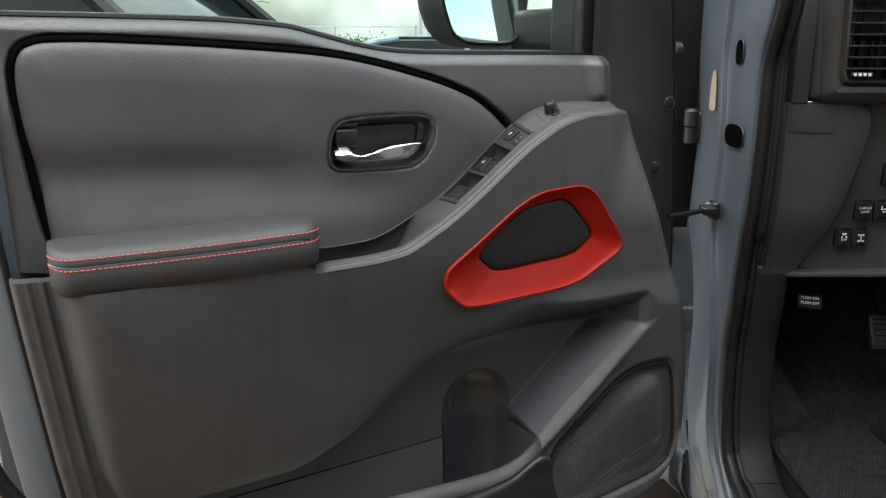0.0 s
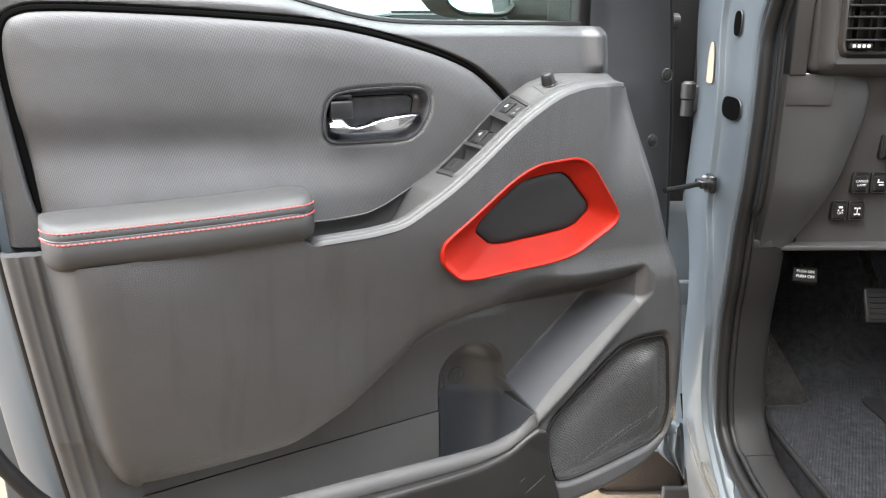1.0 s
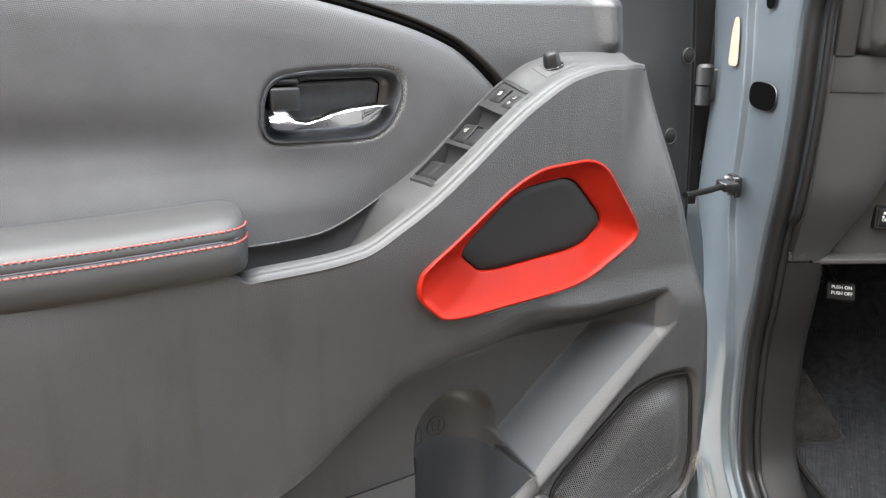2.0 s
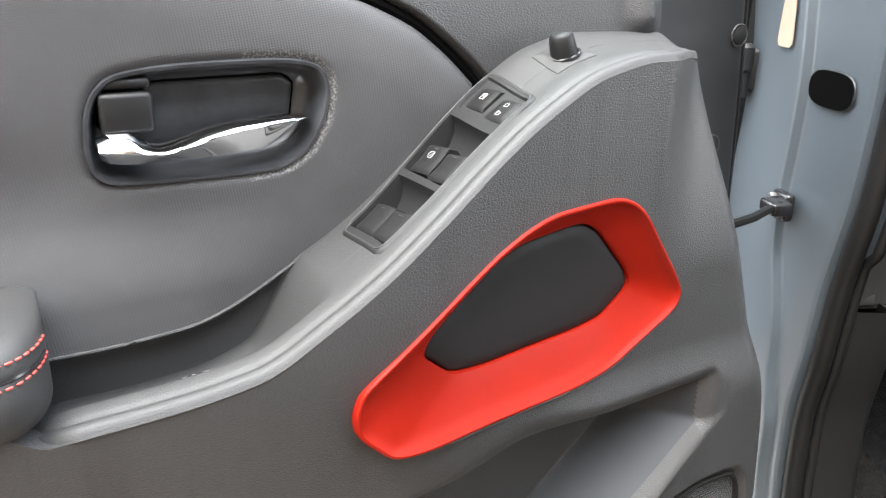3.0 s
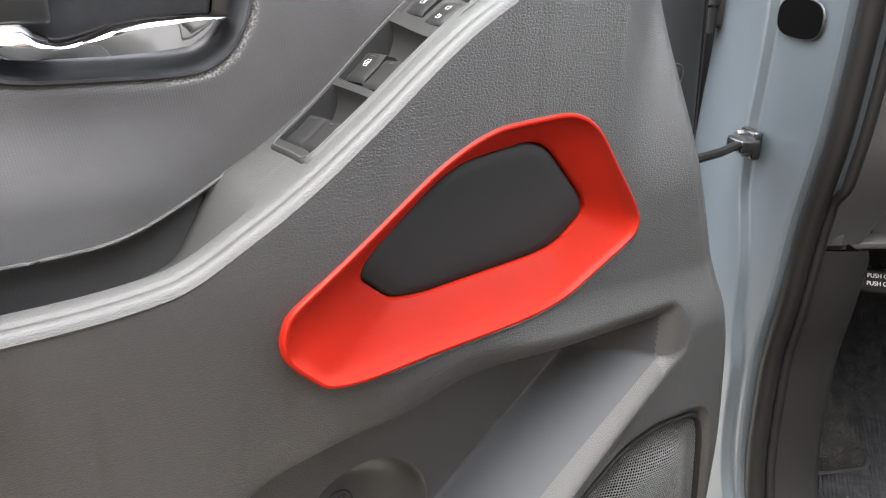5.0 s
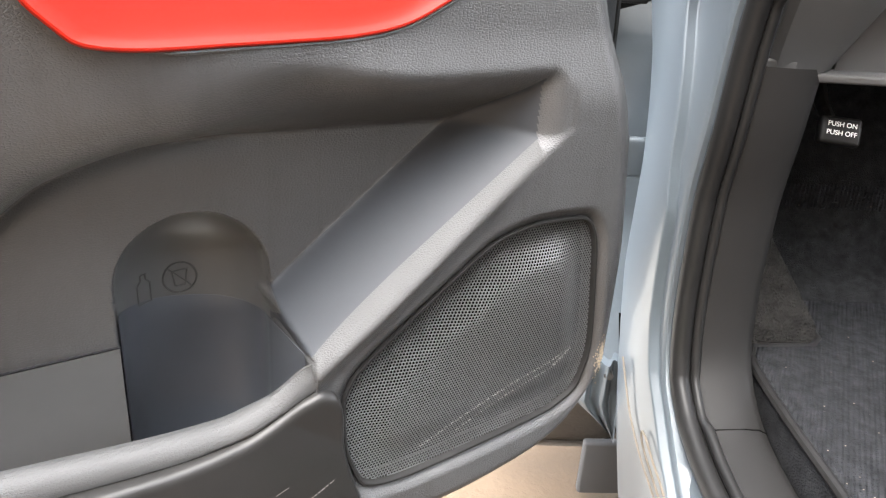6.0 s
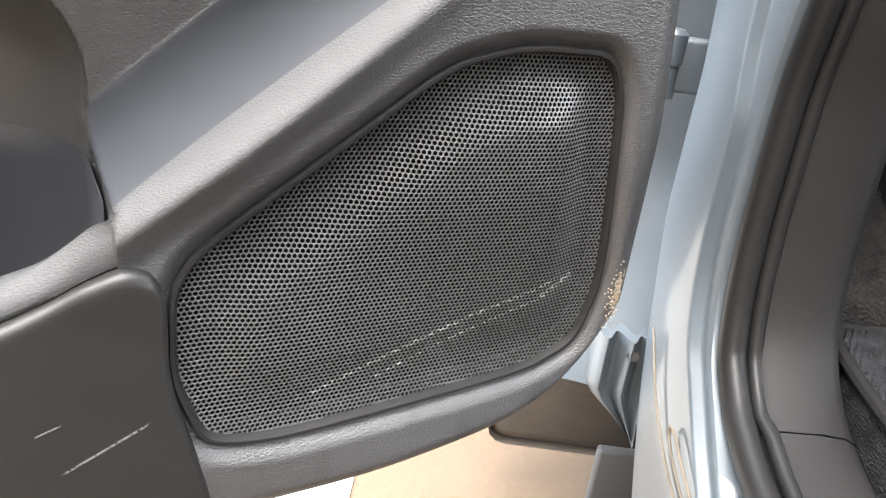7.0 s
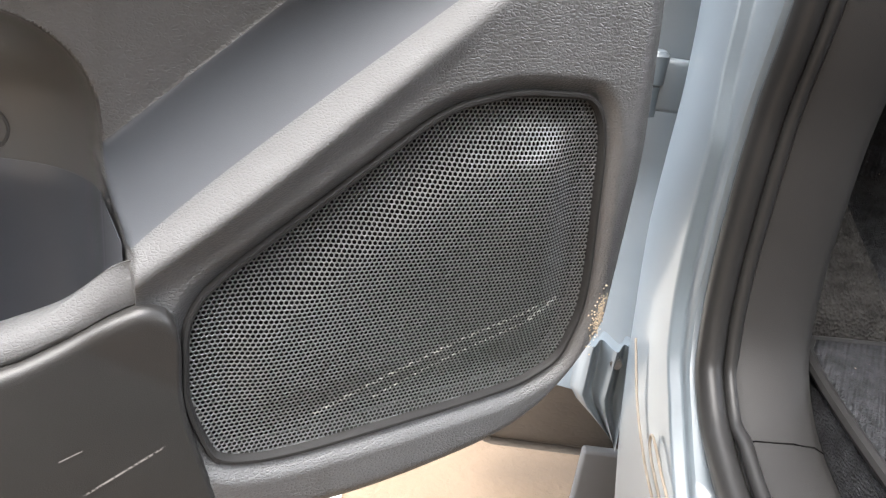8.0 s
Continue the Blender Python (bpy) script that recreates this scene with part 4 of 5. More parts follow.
lock_a = rocker(0.033, 0.0710, "window_lock_switch", (0.0265, 0.0245, 0.0065), tip=0.001, lift=-0.0050)
lock_b = rocker(0.033, 0.0435, "door_lock_switch", (0.0265, 0.0245, 0.0065), tip=0.0015, lift=-0.0050)
glyph(lock_a, [[(-0.003, -0.0025), (-0.003, 0.0025), (0.003, 0.0025), (0.003, -0.0025), (-0.003, -0.0025)], [(-0.003, -0.0025), (0.003, 0.0025)], [(0.0, -0.001), (0.003, -0.001)]], pose(0.001, 0, 0.0065))
glyph(lock_b, [[(-0.007, -0.002), (-0.004, -0.002), (-0.004, 0.002), (-0.007, 0.002), (-0.007, -0.002)], [(-0.004, 0.0015), (-0.0025, 0.0015)],
               [(0.003, -0.002), (0.006, -0.002), (0.006, 0.002), (0.003, 0.002), (0.003, -0.002)], [(0.006, -0.001), (0.0075, -0.001), (0.0075, 0.001), (0.006, 0.001)]], pose(0, 0, 0.0062))
glyph(bank, [[(-0.003, -0.003), (0.003, -0.003), (0.003, 0.0015), (0.0005, 0.003), (-0.003, 0.001), (-0.003, -0.003)], [(-0.0015, 0), (0.0015, -0.001)]], shelf_frame(-0.016, 0.0725, -0.0004))

# mirror adjuster
adjuster = part("mirror_adjuster", outward(sheet(*np.moveaxis(np.array([[on_shelf(u, p, 0.0006 + 0.0014 * min(1, 6 * min((u - 0.080) / 0.04, (0.120 - u) / 0.04, (p - 0.036) / 0.034, (0.07 - p) / 0.034))) for p in np.linspace(0.036, 0.070, 14)]
                                                                  for u in np.linspace(0.080, 0.120, 20)]), -1, 0), (0, 0, -0.003))), PLASTIC_FINE, door, "round mirror adjuster knob on a square plate")
knob_rows = [(0.0105, -0.001), (0.0105, 0.004), (0.0098, 0.012), (0.0092, 0.0165), (0.0075, 0.0188), (0.004, 0.0196), (0.0008, 0.0197)]
kl = []
for r, h in knob_rows:
    kl.append([((r + (0.0003 if i % 2 and 0.003 < h < 0.017 else 0)) * math.cos(2 * math.pi * i / 40), (r + (0.0003 if i % 2 and 0.003 < h < 0.017 else 0)) * math.sin(2 * math.pi * i / 40), h) for i in range(40)])
knob = part("knob", outward(rings(kl, False, True)), SWITCH, adjuster)
knob.matrix_basis = shelf_frame(0.099, 0.052) @ pose(0, 0, 0, 0, 0, 0)
part("collar", tube([tuple(on_shelf(0.099, 0.052, 0.001) + np.array([0.0125 * math.cos(t) * 0.95, 0.0125 * math.sin(t), 0.0125 * math.cos(t) * 0.35])) for t in np.linspace(0, 2 * math.pi, 30, endpoint=False)], 0.0012, 6, True), GLOSS_BLACK, adjuster)
# the screw cover in the grip hollow
cover = [on_shelf(u, p, 0.001) for u, p in [(-0.228, 0.076), (-0.224, 0.086), (-0.214, 0.093), (-0.200, 0.094), (-0.191, 0.090), (-0.187, 0.082)]]
part("screw_cover", tube(spline(cover, 30), 0.0009, 6), GLOSS_BLACK, door, "small screw cover outline in the grip hollow")

# ---- inside handle ----
LEVER_BACK = material("slate_plastic", (0.029, 0.0302, 0.033), 0.33)
mottle(LEVER_BACK, (0.029, 0.0302, 0.033), 0.3, 60.0, 0.33, 0.1)
bl = [[(u, dd, z) for u, z in offset(BEZEL, k)] for k, dd in ((0.002, 0.094), (0.002, 0.079), (0.001, 0.0772), (-0.001, 0.0775), (-0.0025, 0.080), (-0.004, 0.088), (-0.006, 0.097), (-0.010, 0.1025), (-0.018, 0.105))]
handle = part("inside_handle", outward(rings(bl, False, True)), LEVER_BACK, door, "chrome inside door handle in a glossy black bezel")
bsdf(GLOSS_BLACK).inputs["Roughness"].default_value = 0.22
plate_line = rounded([(-0.226, 1.134), (-0.228, 1.1755), (-0.205, 1.1815), (-0.114, 1.1825), (-0.107, 1.176), (-0.113, 1.140)], 60, 0.12)
part("back_plate", outward(rings([[(u, dd, z) for u, z in offset(plate_line, k)] for k, dd in ((0.0, 0.112), (0.0, 0.1022), (-0.001, 0.1012), (-0.004, 0.1010))], False, True)), LEVER_BACK, handle)
part("plate_gap", tube([(u, 0.1032, z) for u, z in offset(plate_line, 0.0009)], 0.0010, 6, True), DARK, handle)
part("lock_tab", block((-0.242, 0.076, 1.1535), (-0.209, 0.104, 1.1795), 0.0035), SWITCH, handle)
part("tab_cover", block((-0.239, 0.079, 1.1812), (-0.209, 0.104, 1.1885), 0.003), SWITCH, handle)
st = np.r_[np.linspace(-0.246, -0.112, 44), -0.102 - 0.010 * np.cos(np.linspace(0.15, math.pi / 2, 8))]
lever_top = pchip([(-0.246, 1.152), (-0.240, 1.1545), (-0.226, 1.1545), (-0.220, 1.150), (-0.208, 1.1465), (-0.195, 1.149), (-0.172, 1.1555), (-0.149, 1.158), (-0.125, 1.159), (-0.108, 1.1575), (-0.102, 1.154)])
lever_low = pchip([(-0.246, 1.139), (-0.240, 1.136), (-0.222, 1.1345), (-0.186, 1.1345), (-0.156, 1.1355), (-0.128, 1.138), (-0.115, 1.1415), (-0.106, 1.148), (-0.102, 1.153)])
lv = []
for u in st:
    t, lo = float(lever_top(u)), float(lever_low(u))
    c, hh = (t + lo) / 2, max((t - lo) / 2, 0.001)
    fwd = float(np.interp(u, [-0.246, -0.24, -0.22, -0.18, -0.14, -0.115, -0.102], [0.068, 0.064, 0.061, 0.062, 0.066, 0.072, 0.080]))
    pk = float(np.interp(u, [-0.246, -0.2, -0.16], [0.42, 0.62, 0.76]))
    lv.append([(u, fwd + (0.010 * ((pk - h) / pk) ** 1.1 if h < pk else 0.012 * ((h - pk) / (1 - pk)) ** 1.5), lo + (t - lo) * h) for h in np.linspace(0, 1, 16)]
              + [(u, fwd + 0.016, c + hh * 0.9 * math.sin(q)) for q in np.linspace(math.pi / 2, -math.pi / 2, 6)])
part("lever", outward(rings(lv, True, True)), CHROME, handle, "curved chrome pull lever")

# ---- painted shell of the door, seals, window, mirror ----
outer_l = pchip([(0.30, -0.63), (0.5, -0.668), (0.75, -0.702), (0.95, -0.716), (1.15, -0.725), (1.36, -0.728)])


def shell():
    """Inner rim of the shell behind the lining, at the rear edge."""
    zs = np.linspace(0.36, 1.36, 60)
    prof = [(0.06, 0.094), (0.045, 0.088), (0.036, 0.087), (0.030, 0.091), (0.012, 0.116), (0.0, 0.134), (-0.004, 0.15), (-0.004, 0.21)]
    rows = []
    for z in zs:
        o, i = float(outer_l(z)), float(left_u(min(z, 1.34)))
        w = (i + 0.02) - o
        rows.append([(o + w * k / 0.06, d, z) for k, d in prof])
    a = np.array(rows)
    return sheet(a[..., 0], a[..., 1], a[..., 2])


part("shell_rear_edge", outward(shell()), PAINT, door, "blue-grey painted door edge")
part("outer_skin", block((-0.728, 0.205, 0.37), (0.40, 0.215, 1.27), 0.004), PAINT, door)
seal_path = [(float(left_u(z)) - 0.003, 0.080, z) for z in np.linspace(0.44, 1.34, 50)]
part("rear_seal", tube(seal_path, 0.0045, 10), RUBBER, door, "black rubber door seal")
low_seal = spline([(-0.733, 0.094, 0.80), (-0.722, 0.090, 0.745), (-0.70, 0.086, 0.70), (-0.672, 0.084, 0.655), (-0.62, 0.084, 0.60), (-0.52, 0.084, 0.545)], 40)
part("lower_seal", tube(low_seal, 0.011, 10), RUBBER, door)
part("bottom_flange", block((-0.60, 0.075, 0.455), (0.36, 0.205, 0.53), 0.012), PAINT, door)


def cover_edge():
    """Black cover between the lining and the hinge edge."""
    zs = np.linspace(0.53, 1.62, 70)
    re = pchip([(0.5, 0.452), (0.6, 0.462), (0.8, 0.455), (0.95, 0.448), (1.1, 0.438), (1.25, 0.424), (1.4, 0.405), (1.62, 0.36)])
    rows = []
    for z in zs:
        lu = float(right_u(min(z, 1.195))) if z < 1.195 else 0.238 - 0.02 * min(1, (z - 1.195) / 0.08)
        r = float(re(z))
        n0 = lu - 0.01
        rows.append([(n0, 0.035 if z < 1.18 else 0.10, z), (lu + 0.004, 0.06 if z < 1.18 else 0.105, z), (lu + 0.03, 0.105 if z < 1.18 else 0.12, z), (lu + 0.055, 0.125, z), ((lu + r) / 2 + 0.03, 0.138, z), (r - 0.012, 0.145, z), (r - 0.002, 0.150, z), (r, 0.160, z), (r - 0.004, 0.21, z)])
    a = np.array(rows)
    return sheet(a[..., 0], a[..., 1], a[..., 2])


part("hinge_side_cover", outward(cover_edge()), BLACK_COVER, door, "black plastic cover on the hinge side")
for u, d, z in ((0.413, 0.1435, 1.192), (0.385, 0.137, 1.075)):
    part("plug", tube([(u, d - 0.004, z), (u, d - 0.003, z), (u, d + 0.004, z)], [0.0075, 0.010, 0.0105], 16, axis=(1, 0, 0)), SWITCH, door)
    part("plug_ring", tube([(u + 0.0115 * math.cos(t), d - 0.0015, z + 0.0115 * math.sin(t)) for t in np.linspace(0, 2 * math.pi, 26, endpoint=False)], 0.0012, 6, True, axis=(0, 1, 0)), PLASTIC, door)
front_seal = [(float(np.interp(z, [0.5, 0.8, 1.1, 1.25, 1.4, 1.62], [0.463, 0.460, 0.446, 0.432, 0.413, 0.368])), 0.162, z) for z in np.linspace(0.52, 1.62, 50)]
part("front_seal", tube(front_seal, 0.007, 8), RUBBER, door)

# window: glass, weather strip, upright of the frame
window = part("window_frame", block((0.196, 0.118, 1.262), (0.236, 0.150, 1.72), 0.006), BLACK_COVER, door, "black window frame with green-tinted glass")
part("frame_edge", block((0.241, 0.128, 1.255), (0.252, 0.175, 1.72), 0.003), PAINT, window)
part("glass", block((-0.66, 0.134, 1.24), (0.199, 0.138, 1.66), 0), GLASS, window, "green-tinted window glass").visible_shadow = False
strip = [(u, 0.118, float(belt_z(u)) + 0.001) for u in np.linspace(-0.66, 0.2, 60)]
part("weather_strip", tube(strip, 0.006, 8, axis=(0, 1, 0)), RUBBER, window)
top_rail = [(-0.68, 0.14, 1.30), (-0.66, 0.145, 1.45), (-0.60, 0.16, 1.62), (-0.45, 0.175, 1.69), (0.0, 0.18, 1.70), (0.22, 0.17, 1.69)]
part("frame_rail", tube(spline(top_rail, 40), 0.022, 10), BLACK_COVER, window)

# wing mirror outside the glass
MC = np.array([0.140, 0.36, 1.395])
mout = rounded([(-0.092, -0.02), (-0.068, -0.088), (-0.035, -0.104), (0.062, -0.106), (0.090, -0.080), (0.106, 0.03), (0.102, 0.11), (-0.090, 0.11)], 90, 0.3)
sect = [[(MC[0] + x * k, MC[1] + dd, MC[2] + z * k) for x, z in mout] for k, dd in ((0.88, 0.07), (0.89, 0.0), (0.92, -0.006), (0.97, -0.003), (1.0, 0.01), (1.02, 0.04), (0.98, 0.09), (0.82, 0.14), (0.5, 0.165))]
wing = part("wing_mirror", outward(rings(sect, False, True)), BLACK_COVER, door, "black wing mirror housing with its glass")
part("mirror_glass", outward(rings([[(MC[0] + x * k, MC[1] + 0.048 - 0.25 * x * k + 0.36 * z * k, MC[2] + z * k) for x, z in mout] for k in (0.885, 0.5)], False, True)), MIRROR, wing, "silvered mirror glass").matrix_basis = Matrix.Identity(4)
part("mirror_arm", block((0.215, 0.20, 1.285), (0.30, 0.40, 1.36), 0.015), BLACK_COVER, wing)
part("mirror_foot", block((0.21, 0.15, 1.268), (0.29, 0.24, 1.40), 0.012), BLACK_COVER, wing)

# dried mud flicked up by the wheel on the lining's lower front corner
MUD = material("dried_mud", (0.30, 0.245, 0.175), 0.95)
mottle(MUD, (0.30, 0.245, 0.175), 0.3, 200.0)
rng = random.Random(7)
mud_bm = bmesh.new()
for _ in range(260):
    u, z, s = 0.365 + rng.gauss(0, 0.0038), 0.598 + rng.gauss(0, 0.0095), rng.uniform(0.0003, 0.0008)
    bmesh.ops.create_icosphere(mud_bm, subdivisions=1, radius=s, matrix=Matrix.Translation((u, float(face(np.array(u), np.array(z))) + 0.010 * max(0.0, 1 - (0.375 - u) / 0.02) ** 2, z)) @ Matrix.Diagonal((1, 0.7, 1, 1)))
mud = part("dried_mud", mud_bm, MUD, door, "crumbs of dried tan mud")

# ---- the truck's body round the door opening ----
truck = thing("pickup_truck", "blue-grey pickup body at the open door, with dark grey cabin", "pickup truck")
seal_y = pchip([(0.44, 1.28), (0.462, 1.345), (0.50, 1.405), (0.56, 1.432), (0.62, 1.442), (0.72, 1.447), (0.80, 1.436), (0.89, 1.428), (1.03, 1.404), (1.15, 1.398), (1.25, 1.40), (1.34, 1.368), (1.5, 1.30), (1.7, 1.18)])
pil_y = pchip([(0.30, 1.47), (0.40, 1.54), (0.46, 1.575), (0.576, 1.622), (0.70, 1.62), (0.76, 1.63), (0.84, 1.66), (0.93, 1.715), (1.12, 1.700), (1.3, 1.74), (1.45, 1.77), (1.7, 1.78)])


pillar_y = pchip([(0.30, 1.05), (0.36, 1.13), (0.41, 1.235), (0.44, 1.298), (0.47, 1.352), (0.50, 1.398), (0.56, 1.432)] + [(z, float(seal_y(z))) for z in np.linspace(0.62, 1.7, 24)])


def hinge_pillar(front, z0=0.30, z1=1.55):
    zs = np.unique(np.r_[np.linspace(z0, z1, 110), np.linspace(max(z0, 0.36), max(z0 + 0.01, 0.58), 60)])
    rows = []
    for z in zs:
        ys, yl = float(pillar_y(z)), float(pil_y(z))
        flare = float(smooth((0.56 - z) / 0.22))
        x0 = 0.556 - 0.012 * flare
        w = yl - ys
        fold = float(np.interp(z, [0.62, 0.75, 1.0, 1.3], [0.0, 0.24, 0.42, 0.46])) or 0.0
        fold, one = max(fold, 0.022 / max(w, 0.05)), min(1.0, 0.2 / max(w, 0.05))
        press = [(0.0, 0.0005), (0.02 * one, 0.002), (0.045 * one, 0.003), (fold - 0.035 * one, 0.003), (fold - 0.012 * one, 0.0035), (fold, 0.005), (fold + 0.020 * one, 0.0125), (fold + 0.032 * one, 0.014), (fold + 0.06 * one, 0.0145), (0.70, 0.0145), (0.86, 0.0145), (0.89, 0.0140), (0.92, 0.012), (0.97, 0.002)]
        rows.append([(0.60, ys + 0.006, z), (0.578, ys + 0.006, z)] + [(x0 - h, ys + 0.012 + k * (w - 0.012), z) for k, h in press]
                    + [(x0 + 0.014, ys + 1.0 * w, z), (x0 + 0.06, ys + w + 0.02, z), (x0 + 0.06, ys + w + 0.16, z), (0.50, ys + w + 0.19, z), (0.44, ys + w + 0.20, z)])
    a = np.array(rows)[:, :18] if front else np.array(rows)[:, 17:]
    return sheet(a[..., 0], a[..., 1], a[..., 2])


pillar = part("hinge_pillar", outward(hinge_pillar(True)), PAINT, truck, "glossy blue-grey painted hinge pillar")
part("fender_return", outward(hinge_pillar(False, 0.30, 0.90)), PAINT, truck)
# same return higher up, black because shade in the gap is put into its colour
part("fender_return_shaded", outward(hinge_pillar(False, 0.90, 1.55)), RUBBER, truck, "upper fender return behind the hinge pillar, coloured dark for its shade")


def oval_hole(y0, y1, z0, z1, x=0.5485):
    poly = rounded([(y0, z0), (y1, z0), (y1, z1), (y0, z1)], 40, 0.42)
    lp = [[(x + dx, y, z) for y, z in offset(poly, k)] for k, dx in ((0.0015, 0.002), (0.0008, 0.0006), (0.0, 0.0006), (0.0, 0.0002))]
    part("pressed_rim", outward(rings(lp[:3])), BLACK_COVER, pillar)
    part("rubber_plug", outward(rings([lp[3]], True, False)), DARK, pillar)


oval_hole(1.440, 1.532, 1.108, 1.150)
oval_hole(1.478, 1.512, 1.260, 1.304)
# faded sealer on the pressing
sealer = [(0.5385, y, z) for y, z in rounded([(1.566, 1.168), (1.604, 1.168), (1.601, 1.222), (1.593, 1.246), (1.580, 1.246), (1.572, 1.222)], 30, 0.2)]
BEIGE = material("beige_sealer", (0.27, 0.215, 0.16), 0.6)
mottle(BEIGE, (0.27, 0.215, 0.16), 0.1, 40.0)
part("sealer_patch", outward(rings([sealer, [(0.5372, y, z) for x, y, z in sealer]], True, True)), BEIGE, pillar)

# pressed ridges of the pillar, with their tan reflection put into the colour
TAN_RIDGE = material("tan_reflection", (0.085, 0.068, 0.05), 0.6)
mottle(TAN_RIDGE, (0.085, 0.068, 0.05), 0.2, 60.0)
for run in ([(0.5295, 1.506, 0.469), (0.5285, 1.447, 0.43), (0.5285, 1.39, 0.409), (0.5285, 1.34, 0.401), (0.5285, 1.25, 0.392)],
            [(0.5285, 1.268, 0.418), (0.5285, 1.311, 0.427), (0.5285, 1.341, 0.431), (0.5285, 1.375, 0.438), (0.5285, 1.389, 0.436), (0.5285, 1.379, 0.424), (0.5285, 1.335, 0.415), (0.5285, 1.268, 0.404)]):
    part("pressed_ridge", tube(spline(run, 40), 0.0014, 8, axis=(1, 0, 0)), TAN_RIDGE, pillar)

# check strap
strap = part("check_strap", tube([(0.42, 1.425, 0.985), (0.463, 1.453, 0.985), (0.50, 1.490, 0.983), (0.532, 1.520, 0.976)], 0.0055, 8, axis=(0, 0, 1)), RUBBER, truck, "black steel door check strap")
bracket = part("bracket", block((0.534, 1.512, 0.958), (0.5475, 1.550, 0.994), 0.005), GLOSS_BLACK, strap)
for by, bz in ((1.522, 0.968), (1.541, 0.984)):
    part("bolt", tube([(0.535, by, bz), (0.528, by, bz), (0.5265, by, bz)], [0.0065, 0.0065, 0.005], 6, axis=(0, 0, 1)), STEEL, bracket)
part("strap_end", block((0.508, 1.493, 0.972), (0.535, 1.530, 0.988), 0.004), GLOSS_BLACK, strap)
# the upper hinge is coloured black in place of shade; the lower keeps body paint
for z in (0.70, 1.13):
    hinge = part("door_hinge", tube([(0.522, 1.662, z - 0.036), (0.522, 1.662, z - 0.003)], 0.013, 14), PAINT if z < 1 else BLACK_COVER, truck, "dull painted door hinge")
    part("upper_knuckle", tube([(0.522, 1.662, z + 0.0), (0.522, 1.662, z + 0.030), (0.522, 1.662, z + 0.035)], [0.015, 0.015, 0.010], 14), PAINT if z < 1 else BLACK_COVER, hinge)
    part("leaf", block((0.527, 1.655, z - 0.030), (0.615, 1.672, z + 0.028), 0.006), PAINT if z < 1 else BLACK_COVER, hinge)
# added sheet that keeps the gap dark and shuts out bright leaks
part("hinge_gap_shade", block((0.44, 1.702, 0.90), (0.545, 1.716, 1.55), 0.003), RUBBER, truck, "black sheet added for the dark gap behind the hinges")
part("hinge_bolt", tube([(0.485, 1.66, 1.285), (0.470, 1.655, 1.285)], 0.016, 12, axis=(0, 0, 1)), STEEL, truck)

# seals and trim along the opening
seal_pts = [(float(seal_y(z)), z) for z in np.linspace(1.62, 0.50, 60)] + [(1.37, 0.478), (1.345, 0.462), (1.30, 0.452), (1.22, 0.447), (1.0, 0.447), (0.6, 0.447)]
outer_seal = spline([(0.567, y - 0.008, z + (0.008 if y < 1.36 else 0)) for y, z in seal_pts], 170)
part("opening_seal", tube(outer_seal, 0.0135, 12, squash=0.9), RUBBER, truck, "black rubber seal round the door opening")
lip_seal = spline([(0.583, y - 0.015 - 0.012 * (z > 0.95), z + (0.020 if y < 1.36 else 0.004)) for y, z in seal_pts], 170)
part("seal_lip", tube(lip_seal, 0.0062, 12), RUBBER, truck)


def kick_panel():
    """Trim that runs down the opening and turns into the sill."""
    line = spline([(y, z) for y, z in seal_pts if z < 0.885], 90)
    ends = line[0].copy(), line[-1].copy()
    for _ in range(24):
        line[1:-1] = (line[:-2] + 2 * line[1:-1] + line[2:]) / 4
        line[0], line[-1] = ends
    tang = np.gradient(line, axis=0)
    tang /= np.linalg.norm(tang, axis=1)[:, None]
    inward = np.stack([tang[:, 1], -tang[:, 0]], 1)
    inward *= np.where(inward[:, :1] * 1.0 - inward[:, 1:] > 0, -1, 1)
    rows = []
    for (y, z), (ny, nz) in zip(line, inward):
        rows.append([(x, y + ny * o, min(z + nz * o, 0.862) if x > 0.65 else z + nz * o) for x, o in ((0.576, 0.001), (0.583, 0.012), (0.592, 0.017), (0.624, 0.0195), (0.642, 0.018), (0.652, 0.012), (0.657, 0.0), (0.660, -0.05), (0.662, -0.13))])
    return rows


kick_rows = kick_panel()
kick_grid = np.array(kick_rows)
kick = part("kick_panel", outward(sheet(kick_grid[..., 0], kick_grid[..., 1], kick_grid[..., 2])), KICK, truck, "dark grey plastic kick panel and sill trim")
joint = min(range(90), key=lambda i: abs(kick_rows[i][3][1] - 1.335))
part("joint_gap", tube([(x, y, z + 0.0002) for x, y, z in kick_rows[joint][1:7]], 0.0008, 6), DARK, kick)
part("sill_plate", block((0.612, 0.6, 0.466), (0.645, 1.19, 0.4735), 0.003), KICK, kick, "flat sill scuff plate")

# rocker and lower fender
rocker_rows = []
for y in np.linspace(1.545, 0.2, 12):
    rocker_rows.append([(0.60, y, 0.452), (0.572, y, 0.45), (0.556, y, 0.432), (0.546, y, 0.38), (0.549, y, 0.33), (0.556, y, 0.317), (0.585, y, 0.31)])
rk = np.array(rocker_rows)
part("rocker_panel", outward(sheet(rk[..., 0], rk[..., 1], rk[..., 2])), PAINT, truck, "painted rocker panel under the sill")
fender_rows = []
for y in np.linspace(1.76, 3.1, 36):
    arch = math.sqrt(max(0.0, 1 - ((y - 2.35) / 0.47) ** 2)) * 0.47
    zb = max(0.40, 0.42 + arch)
    fender_rows.append([(0.43 - 0.03 * math.sin(math.pi * t) + 0.05 * (t > 0.97) , y, zb + (1.12 - zb) * t) for t in np.linspace(0, 1, 12)])
fd = np.array(fender_rows)
